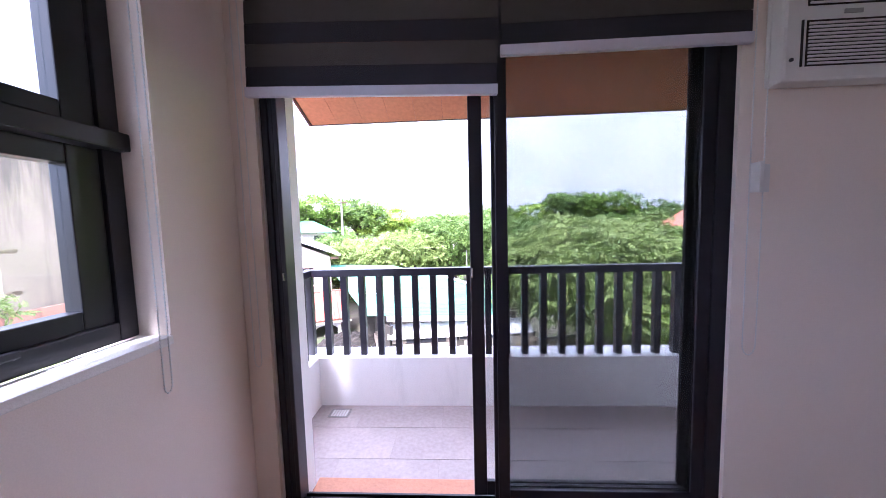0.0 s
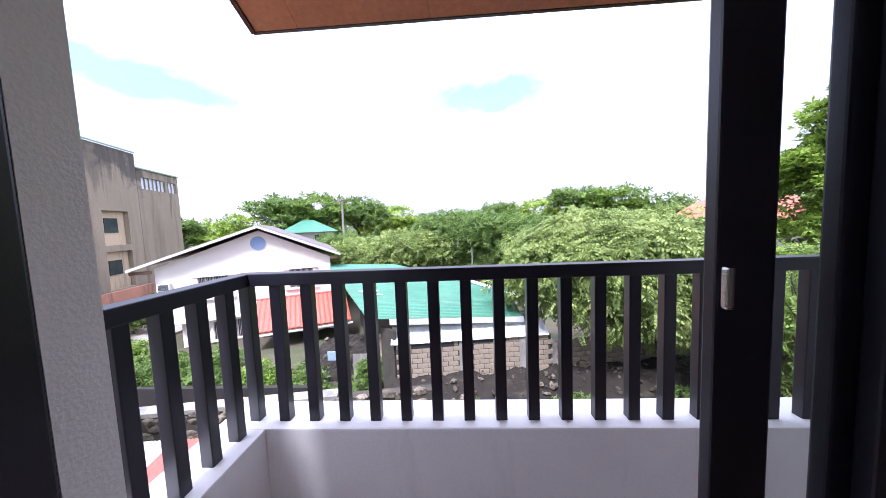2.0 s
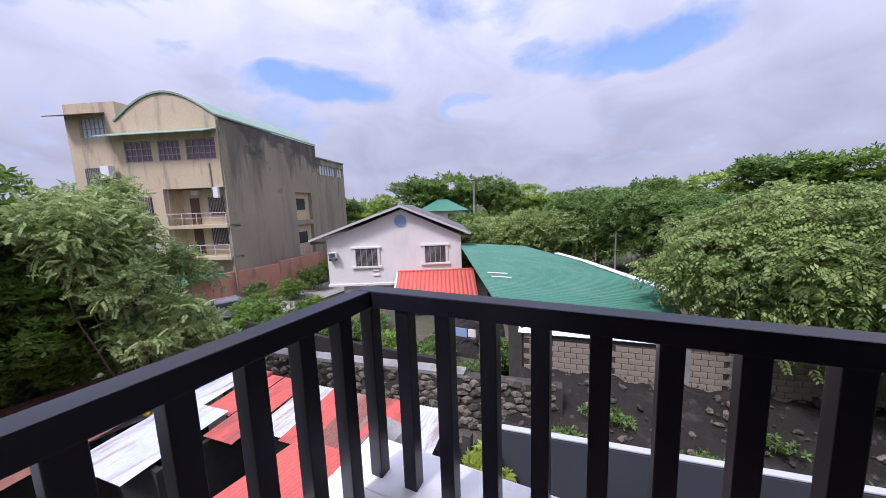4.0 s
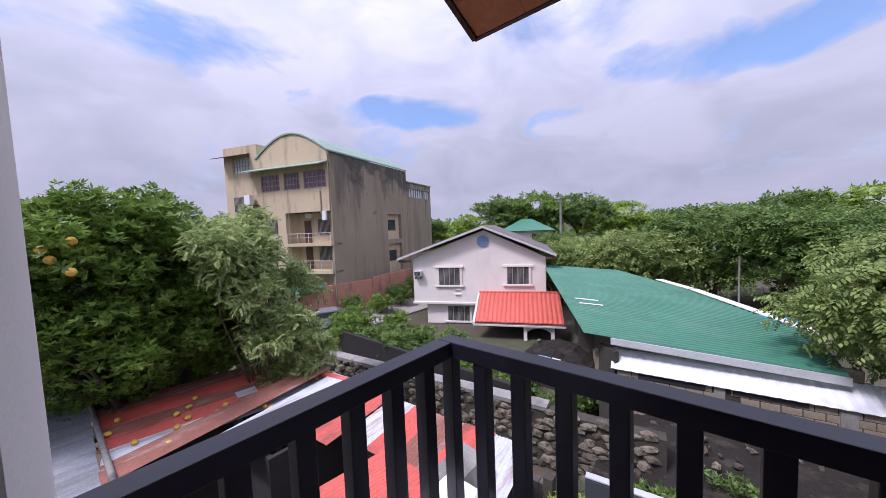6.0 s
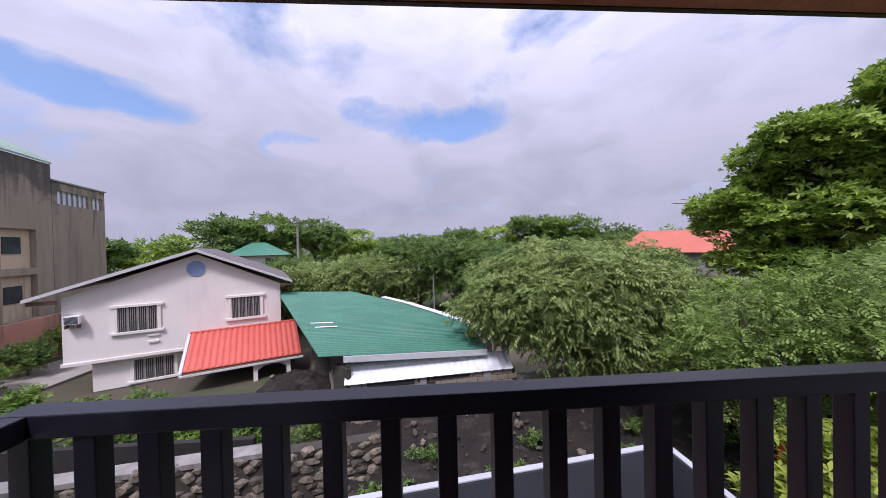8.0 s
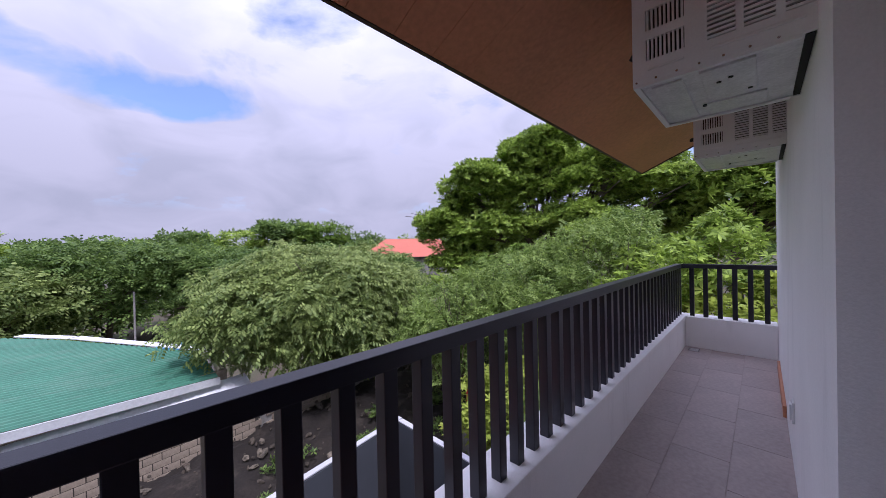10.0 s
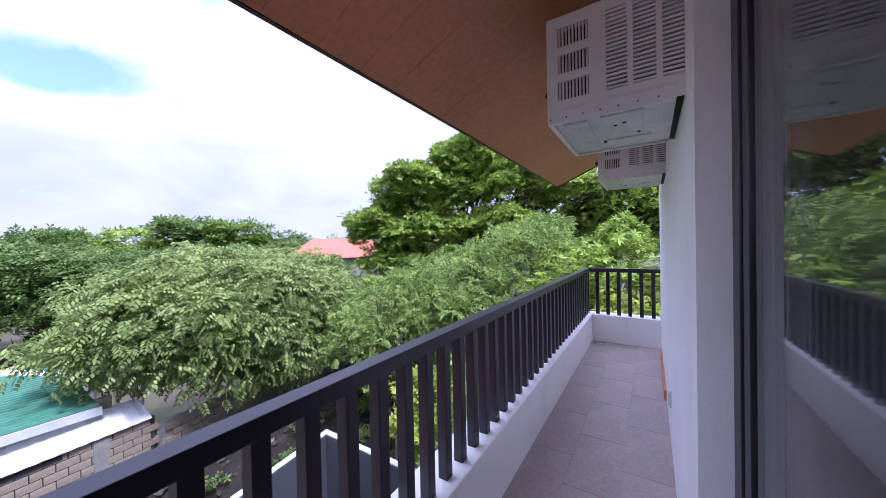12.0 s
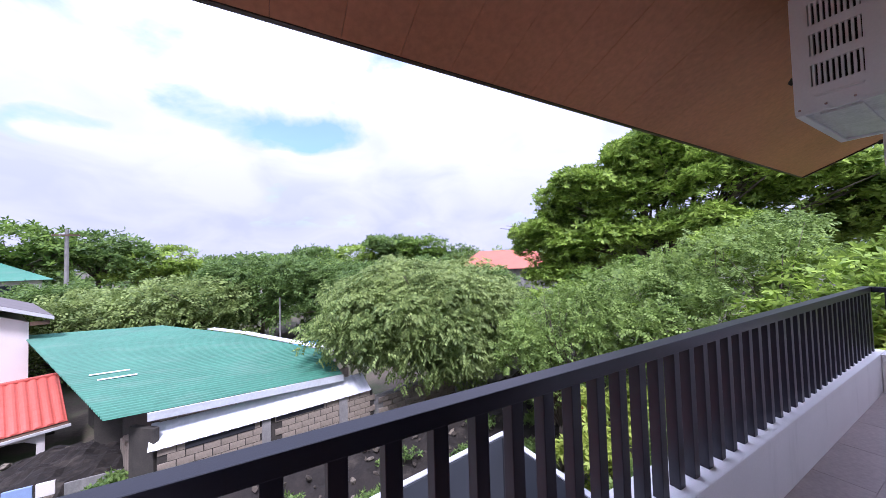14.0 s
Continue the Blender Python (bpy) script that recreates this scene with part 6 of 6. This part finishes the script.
# left: dense dark tree over the shed, and a feathery one before it
tree("fruit_tree", (-11.6, 4.4, GZ), [(-10.5, 3.2, 0.8, 2.4, 2.0, 2.1, 3), (-11.2, 4.6, 0.9, 2.5, 1.7, 1.9, 3), (-9.8, 3.9, -1.1, 1.8, 1.6, 1.6, 2.4), (-10.2, 5.7, -1.0, 1.6, 1.3, 1.5, 2.0), (-11.0, 1.4, 0.5, 2.6, 2.0, 2.2, 2), (-12.6, 5.6, -0.4, 1.8, 1.4, 1.8, 1.5), (-10.4, 4.4, -2.0, 1.4, 1.6, 0.9, 1.8), (-10.3, 6.2, -2.0, 1.2, 1.1, 0.9, 1.5), (-10.6, 2.2, -1.4, 1.8, 1.6, 1.4, 2.0), (-12.0, 4.0, -3.4, 1.6, 2.4, 1.6, 1.4), (-11.6, 6.6, -3.6, 1.6, 1.4, 1.5, 1.0)],
     23000, 0.175, L_MANGO, "dense dark-leaved fruit tree over the shed roof", "whorl", 11, 0.3, 0.22, 7, 0.5, clump=0.5)
for k, (x, y, z) in enumerate(((-0.15, 0.0, 0.05), (0.35, 0.25, -0.2), (-0.4, -0.1, 0.25), (0.1, 0.3, 0.4))):
    bm = bmesh.new()
    bmesh.ops.create_icosphere(bm, subdivisions=2, radius=0.09, matrix=Matrix.Translation((-8.2 + x * 0.6, 3.1 + y, 1.1 + z)))
    solid("hanging_fruit", bm, M_FRUIT, "round yellow fruit hanging in the dark tree", "fruit", group="fruit in the tree", smooth=True)
tree("feathery_tree", (-9.3, 7.1, GZ), [(-9, 6.65, -0.05, 1.3, 1, 1.8, 2), (-9.9, 7.05, 1.05, 1.5, 1.1, 1.3, 1.5), (-8.4, 7.35, -1.55, 1.3, 1, 1, 1.6), (-8.7, 5.95, 0.85, 0.9, 0.7, 1.2, 0.8), (-10.3, 7.55, -0.85, 1.3, 1, 1.2, 1.2), (-8.7, 7.95, -2.45, 1.3, 1, 0.9, 1.3), (-9.5, 8.35, -0.45, 1, 0.9, 1, 0.8), (-9.1, 7.55, -3.65, 1.3, 1.1, 1.3, 1.3)],
     7000, 0.16, L_PALE, "thin feathery young tree with drooping pale sprays", "spray", 12, 0.7, 0.07, 10, 0.15, clump=0.6)
# bushes round the lane and the house yard
for k, (x, y, z, s, n, mt) in enumerate(((-18.6, 16.8, -5.2, 1.5, 1200, L_MANGO), (-21.6, 21.5, -5.0, 1.1, 700, L_MANGO), (-22.4, 24.5, -4.7, 1.3, 800, L_TALL), (-23.4, 28.5, -4.5, 1.5, 900, L_MANGO), (-15.5, 17.6, -5.6, 1.0, 600, L_FAR), (-13.2, 18.0, -5.5, 0.9, 600, L_FAR), (-11.0, 18.6, -5.5, 0.9, 500, L_FAR), (-23.2, 19.6, -4.9, 0.9, 600, L_TALL), (-16.8, 19.0, -5.4, 1.0, 600, L_MANGO), (-17.4, 15.2, -5.0, 1.3, 900, L_MANGO), (-15.0, 15.6, -5.2, 1.0, 700, L_TALL), (-12.5, 15.3, -5.1, 1.0, 700, L_FAR), (-9.8, 15.5, -5.2, 0.9, 600, L_FAR), (-7.4, 16.2, -5.3, 0.9, 600, L_MANGO), (-5.2, 16.0, -5.4, 0.8, 500, L_FAR), (-2.3, 16.2, -4.9, 0.6, 400, L_FAR), (-3.4, 22.4, -4.9, 0.9, 500, L_FAR))):
    tree("bush", (x, y, GZ), [(x, y, z, s * 1.15, s * 1.15, s * 0.85, 1.2), (x + s * .6, y - .3, z - .2, s * .75, s * .7, s * .6, .6), (x - s * .6, y + .1, z - .35, s * .7, s * .7, s * .6, .6), (x, y - .2, (z + GZ) / 2, s * .9, s * .9, s * .6, .7)], int(n * 1.4), 0.17, L_FAR if mt == L_TALL else mt, "dark green bush in the yard", "whorl", 40 + k, 0.3, 0.05, 6, 0.3, "bush", clump=0.5)
tree("bamboo_clump", (-0.15, 8.05, GZ), [(-0.15, 8.05, -3.7, 0.4, 0.4, 0.9, 1), (-0.1, 8.1, -4.6, 0.5, 0.45, 0.8, 1)], 700, 0.2, L_LIME, "lime green bamboo clump at the fence's end", "whorl", 60, 0.5, 0.02, 7, 0.1, "bamboo")
# umbrella-shaped trees behind the green roof
for k, (x, y, s, zt) in enumerate(((-9.0, 36.0, 4.2, -0.1), (-3.5, 34.0, 4.0, 0.6), (1.5, 37.0, 4.8, 2.4), (7.0, 36.0, 4.6, 1.8), (11.5, 33.0, 4.4, 1.6), (17.0, 36.0, 5.0, 1.8), (20.0, 30.0, 4.0, 0.8), (-13.0, 40.0, 3.0, 0.4))):
    tree("shade_tree", (x, y, GZ), [(x, y, zt - 1.6, s, s * 0.9, 1.5, 3), (x - s * 0.45, y - 1, zt - 2.3, s * 0.6, s * 0.6, 1.3, 1.4), (x + s * 0.5, y - 0.8, zt - 2.2, s * 0.6, s * 0.6, 1.4, 1.4), (x, y - 1.5, zt - 3.4, s * 0.8, s * 0.6, 1.5, 1.2), (x - s * 0.4, y - 1.8, zt - 4.8, s * 0.7, s * 0.5, 1.6, 1.0), (x + s * 0.5, y - 1.8, zt - 4.9, s * 0.7, s * 0.5, 1.6, 1.0)],
         3000, 0.45, L_ROUND if k < 2 else L_FAR, "flat-topped shade tree behind the green roof", "spray", 70 + k, 0.6, 0.2, 7, 0.45)
# tree line
rng = random.Random(21)
tops = ((-44, 40, 4.5), (-38, 45, 3.2), (-31, 49, 3.6), (-27, 52, 6.4), (-22, 56, 6.8), (-16, 58, 6.2), (-10, 60, 4.6), (-4, 62, 3.2), (3, 64, 3.4), (9, 62, 4.2), (15, 60, 4.4), (21, 58, 6.2), (26, 54, 5.6), (31, 53, 4.2), (43, 50, 3.6), (46, 40, 5.0), (44, 30, 5.5), (40, 20, 6.0), (-50, 33, 3.6), (-40, 12, 3.4), (-36, 2, 3.5), (-30, -6, 3.5))
for k, (x, y, h) in enumerate(tops):
    s = 4.2 + rng.random() * 1.6
    blobs = [(x, y, h - s * 0.55, s, s, s * 0.55, 2)]
    for q in range(4):
        blobs.append((x + rng.uniform(-.8, .8) * s, y + rng.uniform(-.6, .3) * s, h - s * rng.uniform(0.55, 1.1), s * 0.55, s * 0.55, s * 0.5, 1))
    tree("far_tree", (x, y, GZ), blobs, 1150, 0.66, (L_MANGO, L_FAR, L_TALL, L_FAR)[k % 4], "far tree on the skyline", "whorl", 100 + k, 0.3, 0.25, 5, 0.5)
blobs = []
for k in range(70):
    a = radians(-40 + 260 * k / 70)
    d_ = rng.uniform(72, 120)
    s = rng.uniform(5, 8)
    blobs.append((math.cos(a) * d_, 8 + math.sin(a) * d_, rng.uniform(-2.5, 0.5), s * 1.3, s * 1.3, s * 0.55, 1))
tagged(new("far_woods", leaf_mesh("far_woods", blobs, 10000, 1.7, L_FAR, "whorl", 200, 0.3, 5, 0.4)), "distant woods along the skyline", "woods", kind="stuff")
blobs = [(-34 + k * 3.2, 43 + rng.uniform(-3, 5), rng.uniform(-4.2, -2.2), 3.0, 2.2, 2.0, 1) for k in range(28)]
tagged(new("undergrowth", leaf_mesh("undergrowth", blobs, 9500, 0.75, L_FAR, "whorl", 210, 0.3, 6, 0.3)), "dense undergrowth below the far trees", "undergrowth", kind="stuff")
# banana plant on the skyline
bn = thing("banana_plant", "banana plant with long upright leaves among trees", "banana plant")
bm = bmesh.new()
tube(bm, [(16.5, 37.5, GZ), (16.5, 37.5, 0.4)], [0.22, 0.14], 8)
part("stem", bm, M_BARK, bn)
for k in range(8):
    a = k * 0.8 + 0.2
    bm = bmesh.new()
    prev = None
    for i in range(9):
        t = i / 8
        rr = 0.3 + 1.5 * t * (0.6 + 0.4 * (k % 3) / 2)
        z = 0.3 + 2.6 * t - 1.5 * t * t * (1 + 0.4 * (k % 2))
        w2 = 0.32 * math.sin(math.pi * min(1, 0.12 + t * 0.88)) + 0.02
        c = Vector((16.5 + rr * math.cos(a), 37.5 + rr * math.sin(a), z))
        n = Vector((-math.sin(a), math.cos(a), 0))
        row = (bm.verts.new(c + n * w2 - Vector((0, 0, 0.08))), bm.verts.new(c), bm.verts.new(c - n * w2 - Vector((0, 0, 0.08))))
        if prev:
            bm.faces.new((prev[0], row[0], row[1], prev[1])), bm.faces.new((prev[1], row[1], row[2], prev[2]))
        prev = row
    part("leaf", bm, L_SOFT, bn, smooth=True)
# weeds along the fence and on the bank
tagged(new("weeds", leaf_mesh("weeds", [(-6 + k * 1.15, 9.4 + 0.24 * k + (0.6 if k % 3 else -0.2), GZ + 0.05, 1.0, 0.7, 0.35, 1) for k in range(16)] + [(-12 + k * 1.3, 15.6 + (k % 3) * 0.9, GZ + 0.1, 1.0, 0.9, 0.5, 1) for k in range(9)] + [(8 + k, 7 + (k % 4), GZ + 0.3, 1.0, 1.0, 0.8, 1.3) for k in range(7)] + [(-0.5 + k * 1.2, 11.4 + 0.14 * k + (k % 3) * 0.8, GZ + 0.45 + (k % 3) * 0.3, 0.8, 0.4, 0.22, 0.5) for k in range(12)], 6400, 0.15, L_FAR, "whorl", 300, 0.2, 5, 0.1)), "low weeds and grass on the bare soil", "weeds", kind="stuff")
